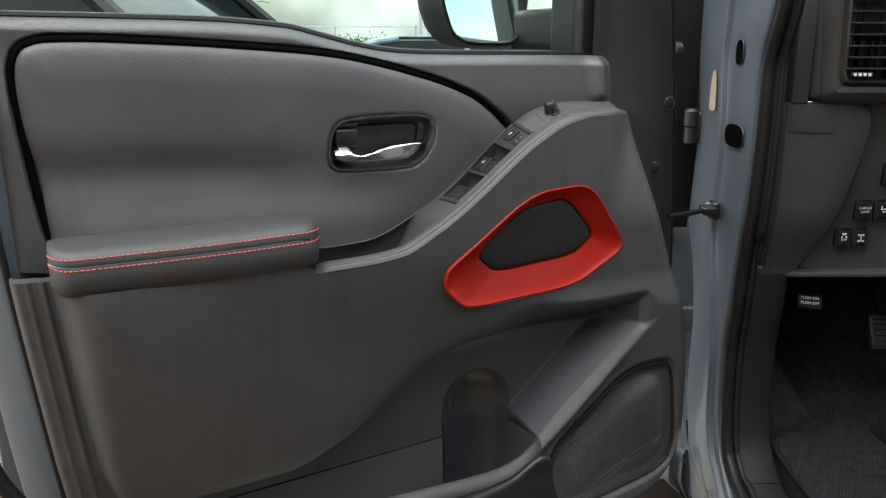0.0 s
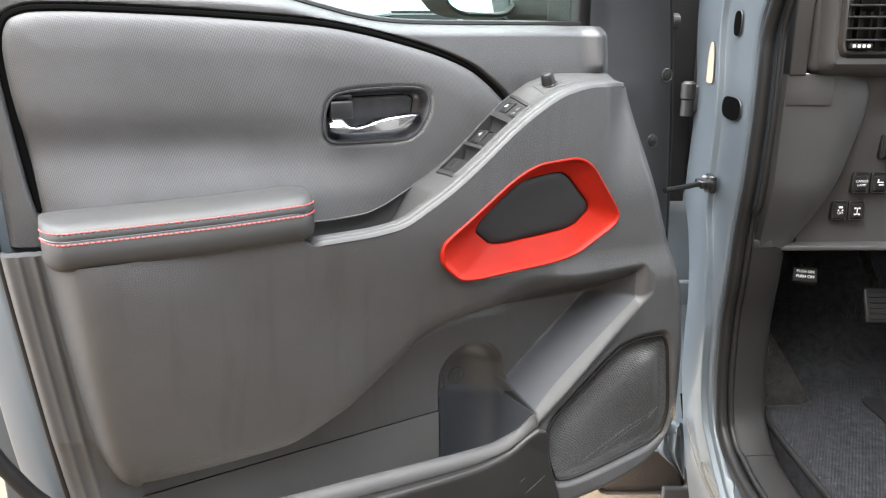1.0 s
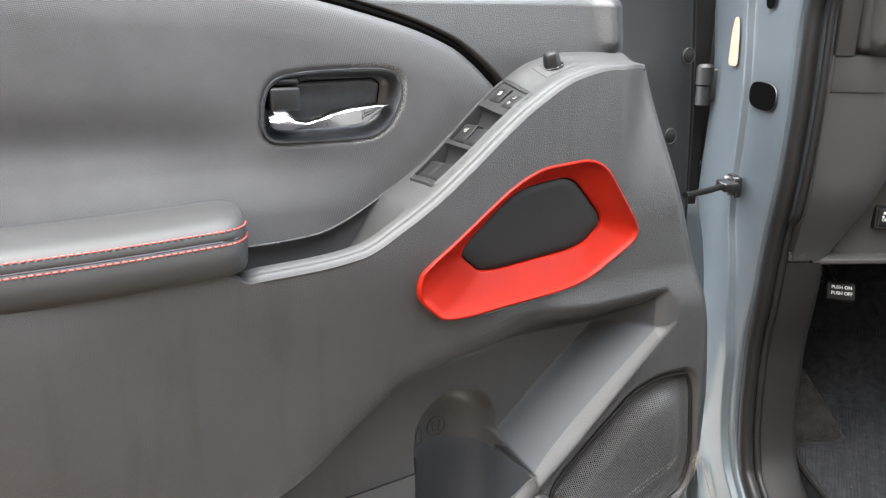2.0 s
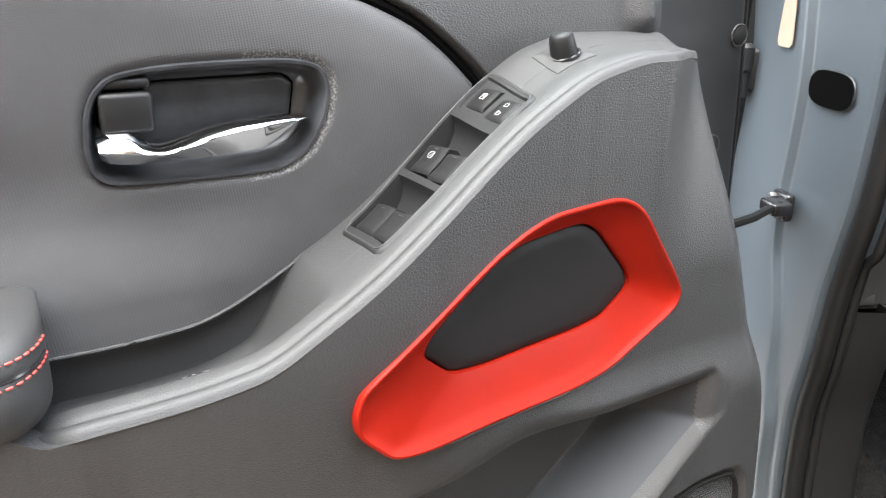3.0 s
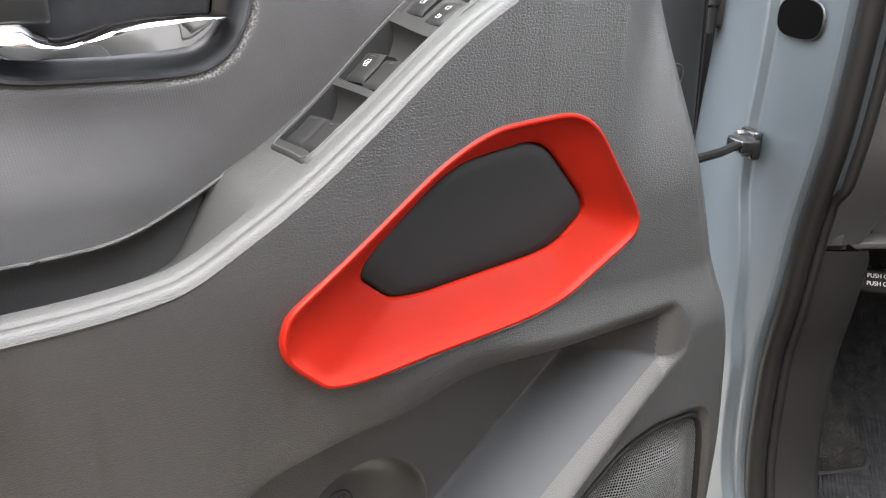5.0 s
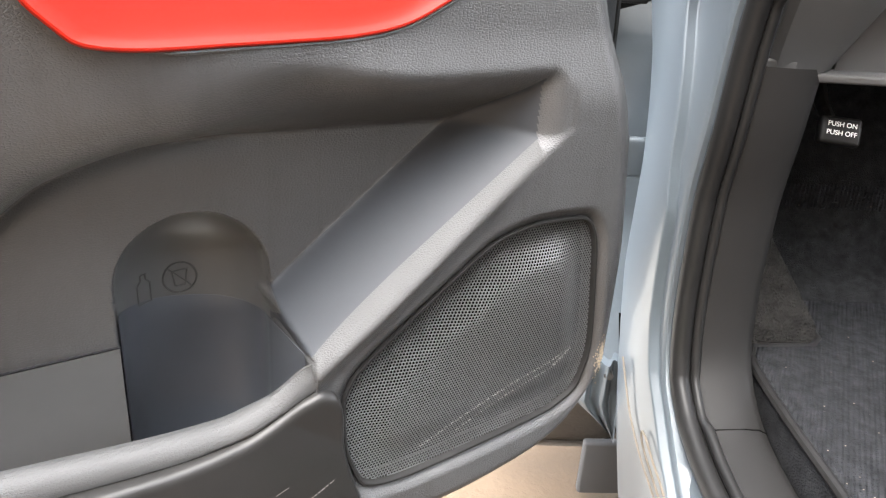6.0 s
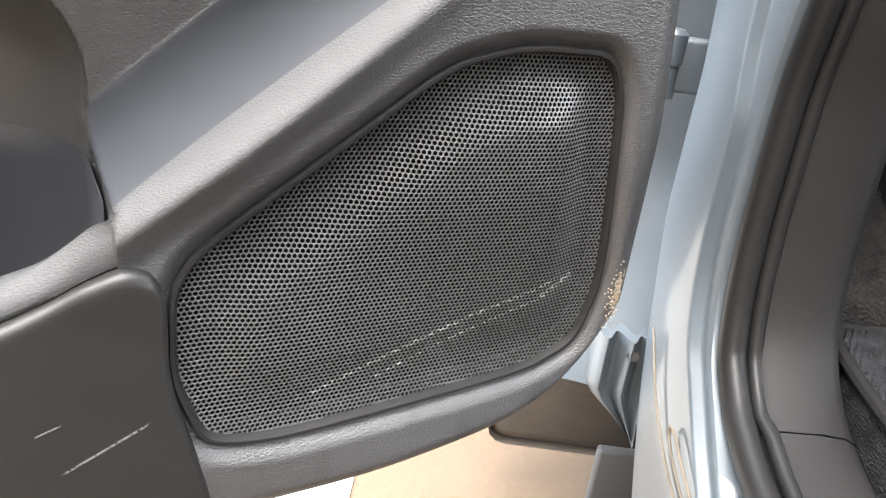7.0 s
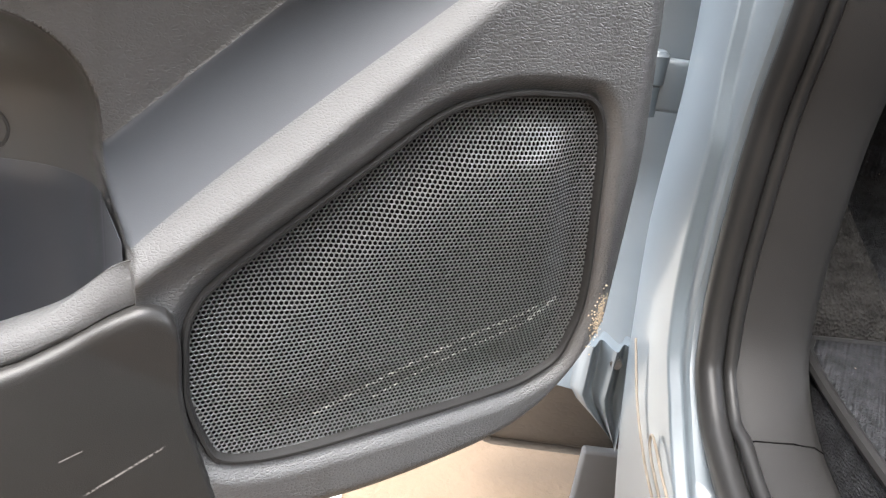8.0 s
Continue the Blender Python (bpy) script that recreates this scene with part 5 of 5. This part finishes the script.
part("front_fender", outward(sheet(fd[..., 0], fd[..., 1], fd[..., 2], (0.03, 0, 0))), PAINT, truck, "painted front fender")
foot = []
for t in np.linspace(0, 1, 9):
    # folded sheet: outer edge, two pressed folds, inner edge
    xl = 0.488 + 0.004 * t + (0.062 * max(0.0, t - 0.55) / 0.45)
    foot.append([(xl + (0.556 - xl) * k, 1.566 + 0.011 * (1 - 0.75 * t) * math.cos(5.2 * math.pi * k) - 0.012 * k + 0.03 * max(0.0, k - 0.93) / 0.07, 0.425 - 0.130 * t - 0.008 * k * t) for k in np.linspace(0, 1, 27)])
ft = np.array(foot)
part("fender_foot", outward(sheet(ft[..., 0], ft[..., 1], ft[..., 2], (0.006, 0.02, 0))), PAINT, truck, "pinched lower corner of the fender")
part("fender_bolt", tube([(0.532, 1.566, 0.408), (0.530, 1.550, 0.408)], 0.007, 6), STEEL, truck)
part("splash_shield", block((0.575, 1.745, 0.02), (0.66, 1.765, 0.136), 0.006), DASH, truck, "grey plastic shield under the sill")
# plain cab that closes the cabin
part("cab_roof", block((0.66, -1.7, 1.78), (2.10, 1.30, 1.86), 0.02), PAINT, truck)
part("cab_rear_side", block((0.585, -1.7, 0.45), (0.65, -0.35, 1.80), 0.02), PAINT, truck, "plain painted side of the cab behind the door opening")
part("bed_side", block((0.53, -3.4, 0.50), (0.60, -1.75, 1.15), 0.02), PAINT, truck)
part("cab_far_side", block((2.12, -1.7, 0.35), (2.18, 2.2, 1.30), 0.02), DASH, truck)
part("cab_back", block((0.66, -1.74, 0.35), (2.15, -1.68, 1.78), 0.02), DASH, truck)
part("bonnet", block((0.50, 1.95, 1.06), (2.10, 3.2, 1.12), 0.03), PAINT, truck)
part("firewall", block((0.62, 1.90, 0.40), (2.15, 1.95, 1.10), 0.0), CARPET, truck)
part("underbody", block((0.585, -1.7, 0.32), (2.15, 1.95, 0.42), 0.0), DARK, truck)

# ---- dashboard ----
dash = thing("dashboard", "dark grey plastic dashboard end with air vent and switch panel", "dashboard")
part("upper_pad", block((0.60, 1.44, 1.30), (2.10, 1.95, 1.42), 0.03), DASH, dash)


def dash_end():
    """The side cheek, narrowing to the bottom, with its crease."""
    right = pchip([(0.855, 0.702), (0.93, 0.738), (1.05, 0.778), (1.15, 0.797), (1.19, 0.785), (1.20, 0.78)])
    rows = []
    for z in np.linspace(0.860, 1.195, 40):
        r = float(right(z))
        yb = 1.46 + 0.03 * float(smooth((1.0 - z) / 0.14))
        m = 0.632 + 0.62 * (r - 0.632)
        rows.append([(0.615, yb + 0.12, z), (0.620, yb - 0.012, z), (0.628, yb - 0.02, z), (m, yb - 0.015, z), (r - 0.004, yb + 0.008, z), (r, yb + 0.011, z), (r + 0.004, yb + 0.017, z), (r + 0.02, yb + 0.06, z)])
    a = np.array(rows)
    return sheet(a[..., 0], a[..., 1], a[..., 2])


part("side_cheek", outward(dash_end()), DASH, dash)
part("cheek_underside", block((0.625, 1.475, 0.852), (1.20, 1.80, 0.862), 0.003), DASH, dash)
part("cheek_foot", block((0.614, 1.4705, 0.8585), (0.652, 1.53, 0.876), 0.003), DASH, dash)
part("fuse_cover", block((0.632, 1.4395, 1.139), (0.716, 1.47, 1.192), 0.0015), DASH, dash)
part("pillar_cover", block((0.63, 1.437, 1.1925), (0.661, 1.60, 1.42), 0.003), DASH, dash)
part("pod_side", block((0.663, 1.432, 1.197), (0.73, 1.60, 1.42), 0.014), DASH, dash)
part("lower_face", outward(sheet(*np.moveaxis(np.array([[(x, 1.478 + 0.03 * float(smooth((1.18 - z) / 0.34)), z) for z in np.linspace(0.856, 1.19, 30)] for x in np.linspace(0.715, 1.3, 20)]), -1, 0), (0, 0.03, 0))), DASH, dash, "sloping lower dash face")


def vent():
    pod = part("vent_pod", outward(rings([[(x, y, z) for x, z in offset(rounded([(0.715, 1.187), (0.95, 1.187), (0.95, 1.42), (0.700, 1.42)], 60, 0.12), k)] for k, y in ((0.004, 1.60), (0.002, 1.45), (-0.004, 1.425), (-0.022, 1.412), (-0.034, 1.414))], False, False)), DASH, dash, "rounded air vent pod")
    rim = rounded([(0.748, 1.230), (0.92, 1.230), (0.92, 1.40), (0.742, 1.40)], 60, 0.08)
    part("vent_rim", outward(rings([[(x, y, z) for x, z in offset(rim, k)] for k, y in ((0.012, 1.4145), (0.003, 1.408), (-0.002, 1.409), (-0.004, 1.46))], False, True)), GLOSS_BLACK, pod, "gloss black vent frame")
    for k in range(8):
        z = 1.252 + k * 0.0205
        slat = part("vent_slat", block((0.752, 1.413, z - 0.002), (0.918, 1.435, z + 0.002), 0.0015), PLASTIC_SMOOTH, pod)
    for k in range(4):
        x = 0.785 + k * 0.036
        part("vent_vane", block((x - 0.001, 1.437, 1.236), (x + 0.001, 1.455, 1.396), 0.0005), PLASTIC_SMOOTH, pod)
    part("vent_tab", block((0.775, 1.405, 1.378), (0.80, 1.416, 1.386), 0.002), CHROME, pod)
    pod.matrix_basis = Matrix.Translation((0, 0, 1.294)) @ Matrix.Diagonal((0.945, 1, 0.945, 1)) @ Matrix.Translation((0, 0, -1.294))
    wheel = part("vent_wheel", block((0.758, 1.405, 1.2365), (0.800, 1.412, 1.2465), 0.003), SWITCH, pod)
    for k in range(4):
        part("grip", block((0.762 + k * 0.009, 1.4035, 1.239), (0.7675 + k * 0.009, 1.406, 1.2445), 0.0008), WHITE_MARK, wheel)


vent()


def words(text, size, m, parent, mat=WHITE_MARK):
    """Printed letters as a thin mesh."""
    cu = bpy.data.curves.new("lettering", "FONT")
    cu.body, cu.size, cu.align_x, cu.align_y, cu.extrude = text, size, "CENTER", "CENTER", 0.0002
    tmp = bpy.data.objects.new("lettering", cu)
    scene.collection.objects.link(tmp)
    me = bpy.data.meshes.new_from_object(tmp.evaluated_get(bpy.context.evaluated_depsgraph_get()))
    bpy.data.objects.remove(tmp)
    me.materials.clear()
    me.materials.append(mat)
    ob = new("lettering", me)
    ob.parent = parent
    ob.matrix_basis = m
    return ob


def dash_button(x, z, lines=(), bars=(), size=(0.029, 0.038), lit=False):
    y = 1.470 + 0.03 * float(smooth((1.18 - z) / 0.34))
    m = pose(x, y, z, -4)
    b = part("switch_button", outward(rings([[(px, py, pz) for px, pz in offset(rounded([(-size[0] / 2, -size[1] / 2), (size[0] / 2, -size[1] / 2), (size[0] / 2, size[1] / 2), (-size[0] / 2, size[1] / 2)], 32, 0.12), k)]
                                             for k, py in ((0.002, 0.012), (0.002, -0.001), (0.0, -0.0025), (-0.002, -0.001), (-0.003, -0.003), (-0.006, -0.0042))], False, True)), SWITCH, dash, "black dash switch with white print")
    b.matrix_basis = m
    for k, t in enumerate(lines):
        words(t, 0.0068, pose(0, -0.0046, 0.004 - 0.0075 * k, 90), b)
    for cx, cz, w, h in bars:
        part("mark", block((cx - w / 2, -0.0048, cz - h / 2), (cx + w / 2, -0.0040, cz + h / 2), 0), AMBER if lit and cz < -0.008 else WHITE_MARK, b)


dash_button(0.817, 0.985, ("CARGO", "LAMP"))
dash_button(0.853, 0.985, (), ((0, 0.002, 0.012, 0.002), (0.002, -0.003, 0.009, 0.002), (-0.004, 0.005, 0.002, 0.006)))
dash_button(0.787, 0.928, ("", "OFF"), ((0, 0.008, 0.008, 0.004), (-0.004, 0.002, 0.003, 0.003), (0.004, 0.002, 0.003, 0.003)), (0.027, 0.036))
dash_button(0.820, 0.928, (), ((0, 0, 0.0015, 0.014), (-0.004, 0.006, 0.004, 0.003), (0.004, 0.006, 0.004, 0.003), (-0.004, -0.006, 0.004, 0.003), (0.004, -0.006, 0.004, 0.003)), (0.027, 0.036))
dash_button(0.858, 1.056, (), ((0, 0.003, 0.012, 0.010), (0, -0.0125, 0.016, 0.004)), (0.032, 0.044), True)
dash_button(0.862, 1.148, (), ((0, 0.0, 0.012, 0.002),), (0.030, 0.034))

# ---- footwell ----
floor_carpet = part("footwell_carpet", block((0.665, -0.2, 0.42), (2.10, 1.90, 0.499), 0.01), CARPET, truck, "dark footwell carpet")
toe = []
for x in np.linspace(0.672, 2.0, 14):
    toe.append([(x, y, z) for y, z in ((1.45, 0.502), (1.58, 0.508), (1.66, 0.54), (1.73, 0.63), (1.80, 0.78), (1.88, 0.95), (1.89, 1.1))])
tb = np.array(toe)
part("toe_board", outward(sheet(tb[..., 0], tb[..., 1], tb[..., 2])), CARPET, truck)
rest = []
for z, x, y in ((0.495, 0.782, 1.48), (0.53, 0.780, 1.49), (0.545, 0.772, 1.50), (0.60, 0.742, 1.545), (0.66, 0.712, 1.60), (0.70, 0.690, 1.65)):
    rest.append([(0.650, y - 0.01, z), (x - 0.016, y, z), (x - 0.004, y + 0.006, z), (x, y + 0.02, z), (x - 0.004, 1.82, z), (0.650, 1.82, z)])
FUZZ = pile("fuzzy_carpet", (0.015, 0.0143, 0.0137), 300.0)
matte(FUZZ, 0.05)
part("foot_rest", outward(rings(rest, True, True)), FUZZ, truck, "carpeted foot rest against the kick panel")

mat_ob = thing("floor_mat", "charcoal ribbed carpet floor mat with a rubber heel pad and crumbs", "floor mat")
mat_poly = rounded([(0.662, 0.5), (1.20, 0.5), (1.20, 1.60), (1.14, 1.70), (0.83, 1.70), (0.790, 1.62), (0.784, 1.478), (0.662, 1.470)], 120, 0.2)
part("mat_body", outward(rings([[(x, y, z) for x, y in offset(mat_poly, k)] for k, z in ((0, 0.500), (0, 0.510), (-0.006, 0.515), (-0.02, 0.5155))], False, True)), MAT, mat_ob)
part("binding", tube([(x, y, 0.510) for x, y in mat_poly], 0.006, 8, True, axis=(0, 0, 1)), RUBBER, mat_ob)
# its far end climbs the toe board
climb = np.array([[(x, y, z + 0.012) for y, z in spline([(1.60, 0.502), (1.645, 0.516), (1.685, 0.552), (1.72, 0.606), (1.735, 0.636)], 14)] for x in np.r_[0.772, np.linspace(0.78, 1.2, 10)]])
part("mat_end", outward(sheet(climb[..., 0], climb[..., 1], climb[..., 2], (0, 0.006, -0.006))), MAT, mat_ob)
HEEL = grained("heel_rubber", (0.007, 0.007, 0.0072), 0.6, 500.0, 0.0001, 0.2, 0.15)
matte(HEEL, 0.12)
heel = rounded([(0.888, 1.51), (1.12, 1.50), (1.12, 1.12), (0.905, 1.12)], 50, 0.1)
part("heel_pad", outward(rings([[(x, y, z) for x, y in offset(heel, k)] for k, z in ((0, 0.512), (0, 0.5185), (-0.003, 0.520))], False, True)), HEEL, mat_ob, "smooth black rubber heel pad")


def pedal(name, label, m, w, h, ribs, lines):
    p = part(name, block((-w / 2, -0.008, -h / 2), (w / 2, 0.010, h / 2), 0.005), RUBBER, truck, label)
    p.matrix_basis = m
    for k in range(ribs):
        z = -h * 0.38 + k * h * 0.76 / max(1, ribs - 1)
        part("rib", block((-w * 0.42, -0.0105, z - 0.0016), (w * 0.42, -0.007, z + 0.0016), 0.001), RUBBER, p)
    for k, t in enumerate(lines):
        words(t, 0.0082, pose(0, -0.0092, 0.006 - 0.0105 * k, 90), p)
    part("pedal_arm", tube([(0, 0.012, 0), (0.0, 0.06, 0.05), (0, 0.14, 0.22)], 0.009, 8), STEEL, p)


pedal("parking_brake_pedal", "black parking brake pedal with white lettering", pose(0.747, 1.52, 0.787, -28, 4, -8), 0.050, 0.034, 0, ("PUSH ON", "PUSH OFF"))
pedal("brake_pedal", "ribbed rubber brake pedal", pose(0.945, 1.53, 0.715, -30, 0, -4), 0.115, 0.075, 6, ())

# ---- ground, wheel, line ----
ground_bm = bmesh.new()
bmesh.ops.create_grid(ground_bm, x_segments=40, y_segments=40, size=400)
tagged(part("ground", ground_bm, CONCRETE), "dusty tan concrete ground", kind="structure")
line_rows = np.array([[(x, y, 0.004) for x in (-0.32, -0.1, 0.10, 0.225)] for y in np.linspace(0.9, 6.0, 12)])
tagged(part("painted_line", outward(sheet(line_rows[..., 0], line_rows[..., 1], line_rows[..., 2], (0, 0, -0.003))), LINE_PAINT), "worn white painted band on the concrete", kind="structure")

wheel = thing("front_wheel", "dusty front wheel with a treaded black tyre", "wheel")
prof = [(-0.125, 0.24), (-0.13, 0.30), (-0.125, 0.36), (-0.105, 0.385), (-0.05, 0.392), (0.05, 0.392), (0.105, 0.385), (0.125, 0.36), (0.13, 0.30), (0.125, 0.24)]
WC = (0.60, 2.35, 0.392)
TYRE = grained("dusty_tyre", (0.075, 0.068, 0.06), 0.85, 120.0, 0.002, 0.6, 0.35)
tyre = part("tyre", outward(rings([[(WC[0] + w, WC[1] + r * math.cos(a), WC[2] + r * math.sin(a)) for a in np.linspace(0, 2 * math.pi, 64, endpoint=False)] for w, r in prof])), TYRE, wheel)
lug = None
for k in range(44):
    a = 2 * math.pi * k / 44
    for s in (-1, 1):
        if lug is None:
            ob = part("tread_block", block((-0.026, -0.018, -0.006), (0.026, 0.018, 0.009), 0.004, 1), TYRE, tyre)
            lug = ob.data
        else:
            ob = new("tread_block", lug)
            ob.parent = tyre
        ob.matrix_basis = Matrix.Translation(WC) @ Matrix.Rotation(a + 0.07 * (s > 0), 4, "X") @ Matrix.Translation((s * 0.070, 0, 0.392)) @ Matrix.Rotation(0.35 * s, 4, "Z")
part("rim", outward(rings([[(WC[0] + w, WC[1] + r * math.cos(a), WC[2] + r * math.sin(a)) for a in np.linspace(0, 2 * math.pi, 40, endpoint=False)] for w, r in ((-0.10, 0.24), (-0.11, 0.22), (-0.06, 0.20), (-0.08, 0.06))], False, True)), STEEL, wheel)
flap = part("mud_guard", block((0.42, 1.82, 0.07), (0.66, 1.85, 0.50), 0.03, 3), MUD_BLACK, truck, "black mud guard behind the front wheel")
flap.matrix_basis = pose(0, 0, 0)
part("inner_liner", block((0.50, 1.86, 0.25), (0.80, 1.90, 0.95), 0.01), RUBBER, truck)

# ---- beyond the window: parked cars, poles, bushes ----
CAR_GLASS = material("dark_car_glass", (0.01, 0.012, 0.013), 0.05)


def parked_car(label, paint, m, height=1.7):
    """A parked car: body and cabin as lofted sections along its length."""
    car = thing("parked_car", label, "car", "parked cars", m)
    roof, belt = height, height * 0.62
    body = []
    for x, top, w in ((-2.3, 0.75, 0.80), (-2.25, 0.98, 0.88), (-1.6, belt, 0.92), (0.6, belt, 0.93), (0.9, belt - 0.02, 0.92), (1.9, belt - 0.14, 0.88), (2.2, belt - 0.22, 0.80), (2.3, 0.62, 0.74)):
        body.append([(x, -w, 0.32), (x, -w * 1.02, 0.55), (x, -w, top - 0.05), (x, -w * 0.93, top), (x, w * 0.93, top), (x, w, top - 0.05), (x, w * 1.02, 0.55), (x, w, 0.32)])
    part("body", outward(rings(body, True, True)), paint, car)
    cabin = []
    for x, top, w in ((-2.1, belt, 0.80), (-1.95, roof - 0.1, 0.70), (-1.5, roof, 0.70), (-0.2, roof, 0.70), (0.15, roof - 0.04, 0.70), (0.95, belt, 0.80)):
        cabin.append([(x, -0.84, belt - 0.01), (x, -w, max(top - 0.05, belt)), (x, -w * 0.85, top), (x, w * 0.85, top), (x, w, max(top - 0.05, belt)), (x, 0.84, belt - 0.01)])
    part("glasshouse", outward(rings(cabin, True, True)), CAR_GLASS, car)
    for s in (-1, 1):
        for pts in (((0.98, 0.82, belt), (0.15, 0.715, roof - 0.05), (-0.25, 0.71, roof - 0.015)), ((-0.55, 0.86, belt), (-0.5, 0.725, roof - 0.03)), ((-2.08, 0.80, belt), (-1.93, 0.71, roof - 0.12), (-1.5, 0.71, roof - 0.02))):
            part("pillar", tube(spline([(x, s * y, z) for x, y, z in pts], 14), 0.045, 8), paint, car)
        for x in (-1.4, 1.45):
            wh = part("wheel", tube([(x, s * 0.70, 0.34), (x, s * 0.94, 0.34)], 0.34, 28, axis=(0, 0, 1)), RUBBER, car)
            part("rim", tube([(x, s * 0.90, 0.34), (x, s * 0.955, 0.34)], 0.21, 20, axis=(0, 0, 1)), STEEL, wh)
    part("roof_skin", block((-1.5, -0.62, roof - 0.005), (-0.15, 0.62, roof + 0.018), 0.008), paint, car)
    return car


DARK_PAINT = painted("black_car_paint", (0.008, 0.0085, 0.009))
bsdf(DARK_PAINT).inputs["Coat Weight"].default_value = 0.15
matte(DARK_PAINT, 0.2)
matte(CAR_GLASS, 0.12)
BLUE_PAINT = painted("blue_car_paint", (0.20, 0.25, 0.31))
WHITE_PAINT = painted("white_car_paint", (0.72, 0.73, 0.72))
parked_car("black sport utility parked beyond the open door", DARK_PAINT, pose(-1.86, 4.3, 0, 0, 0, -12), 1.85)
parked_car("pale blue-grey car parked across the lot", BLUE_PAINT, pose(0.75, 12.5, 0, 0, 0, 8), 1.37)
parked_car("white car parked across the lot", WHITE_PAINT, pose(3.2, 11.0, 0, 0, 0, 84), 1.48)
GALV = material("galvanised_steel", (0.42, 0.43, 0.44), 0.5, 0.6)
mottle(GALV, (0.42, 0.43, 0.44), 0.15, 3.0)
for x, h in ((-0.72, 5.5), (-0.45, 4.8), (6.5, 7.5)):
    pole = thing("light_pole", "slender grey steel pole at the edge of the lot", "pole", "lot poles", pose(x, 26, 0))
    part("shaft", tube([(0, 0, 0), (0, 0, h * 0.6), (0, 0, h)], [0.07, 0.055, 0.04], 10), GALV, pole)
    part("base", block((-0.15, -0.15, 0), (0.15, 0.15, 0.25), 0.02), CONCRETE, pole)
fence = thing("fence", "grey wire fence along the far edge of the lot", "fence")
for k in range(24):
    part("post", tube([(-34 + 3 * k, 30, 0), (-34 + 3 * k, 30, 1.9)], 0.04, 8), GALV, fence)
for z in (0.2, 0.75, 1.3, 1.85):
    part("rail", tube([(-34, 30, z), (35, 30, z)], 0.018, 6, axis=(0, 0, 1)), GALV, fence)

LEAF = material("bush_leaf", (0.07, 0.12, 0.03), 0.6)
_li = LEAF.node_tree.nodes.new("ShaderNodeNewGeometry")
_lr = LEAF.node_tree.nodes.new("ShaderNodeValToRGB")
_lr.color_ramp.elements[0].color, _lr.color_ramp.elements[1].color = (0.035, 0.07, 0.018, 1), (0.11, 0.17, 0.05, 1)
link(LEAF, _li.outputs["Random Per Island"], _lr.inputs["Fac"])
link(LEAF, _lr.outputs["Color"], bsdf(LEAF).inputs["Base Color"])
BARK = grained("bark", (0.12, 0.09, 0.06), 0.9, 40.0, 0.01, 0.8, 0.3)


def small_tree(x, y, h, spread, seed):
    rnd = random.Random(seed)
    tree = thing("tree", "small leafy green tree beyond the parked cars", "tree", "trees", pose(x, y, 0))
    part("trunk", tube([(0, 0, 0), (0.04, 0.02, h * 0.3), (0.0, 0.0, h * 0.7)], [0.09, 0.07, 0.03], 9), BARK, tree)
    tips = []
    for k in range(12):
        a, z0 = rnd.uniform(0, 6.28), h * rnd.uniform(0.28, 0.6)
        tip = (spread * rnd.uniform(0.5, 1) * math.cos(a), spread * rnd.uniform(0.5, 1) * math.sin(a), h * rnd.uniform(0.55, 1.0))
        part("limb", tube([(0, 0, z0), (tip[0] * 0.5, tip[1] * 0.5, (z0 + tip[2]) / 2 + 0.1), tip], [0.03, 0.02, 0.006], 6), BARK, tree)
        tips.append(tip)
    verts, faces = [], []
    for k in range(2600):
        t = rnd.choice(tips)
        c = Vector((t[0] * rnd.uniform(0.4, 1.1), t[1] * rnd.uniform(0.4, 1.1), t[2])) + Vector((rnd.gauss(0, 0.22), rnd.gauss(0, 0.22), rnd.gauss(0, 0.2)))
        q = Euler((rnd.uniform(0, 6.28), rnd.uniform(0, 6.28), rnd.uniform(0, 6.28))).to_matrix()
        b = len(verts)
        for p in ((-0.055, 0, 0), (0, 0.025, 0.008), (0.06, 0, 0), (0, -0.025, 0.008)):
            verts.append(tuple(c + q @ Vector(p)))
        faces.append((b, b + 1, b + 2, b + 3))
    part("crown", (verts, faces), LEAF, tree, flat=True)


small_tree(-3.1, 9.0, 2.6, 0.8, 3)
small_tree(-4.2, 11.0, 3.4, 1.3, 5)
small_tree(-2.7, 27.0, 1.35, 0.6, 7)

# plain unseen wall added behind the viewer for warm bounce and dark reflections
STUCCO = material("brown_render", (0.22, 0.17, 0.12), 0.9)
mottle(STUCCO, (0.22, 0.17, 0.12), 0.15, 3.0)
tagged(part("wall_south", block((-9.0, -5.3, 0.0), (9.0, -5.0, 7.0), 0.01), STUCCO), "plain brown wall added out of view behind the viewer", kind="structure")
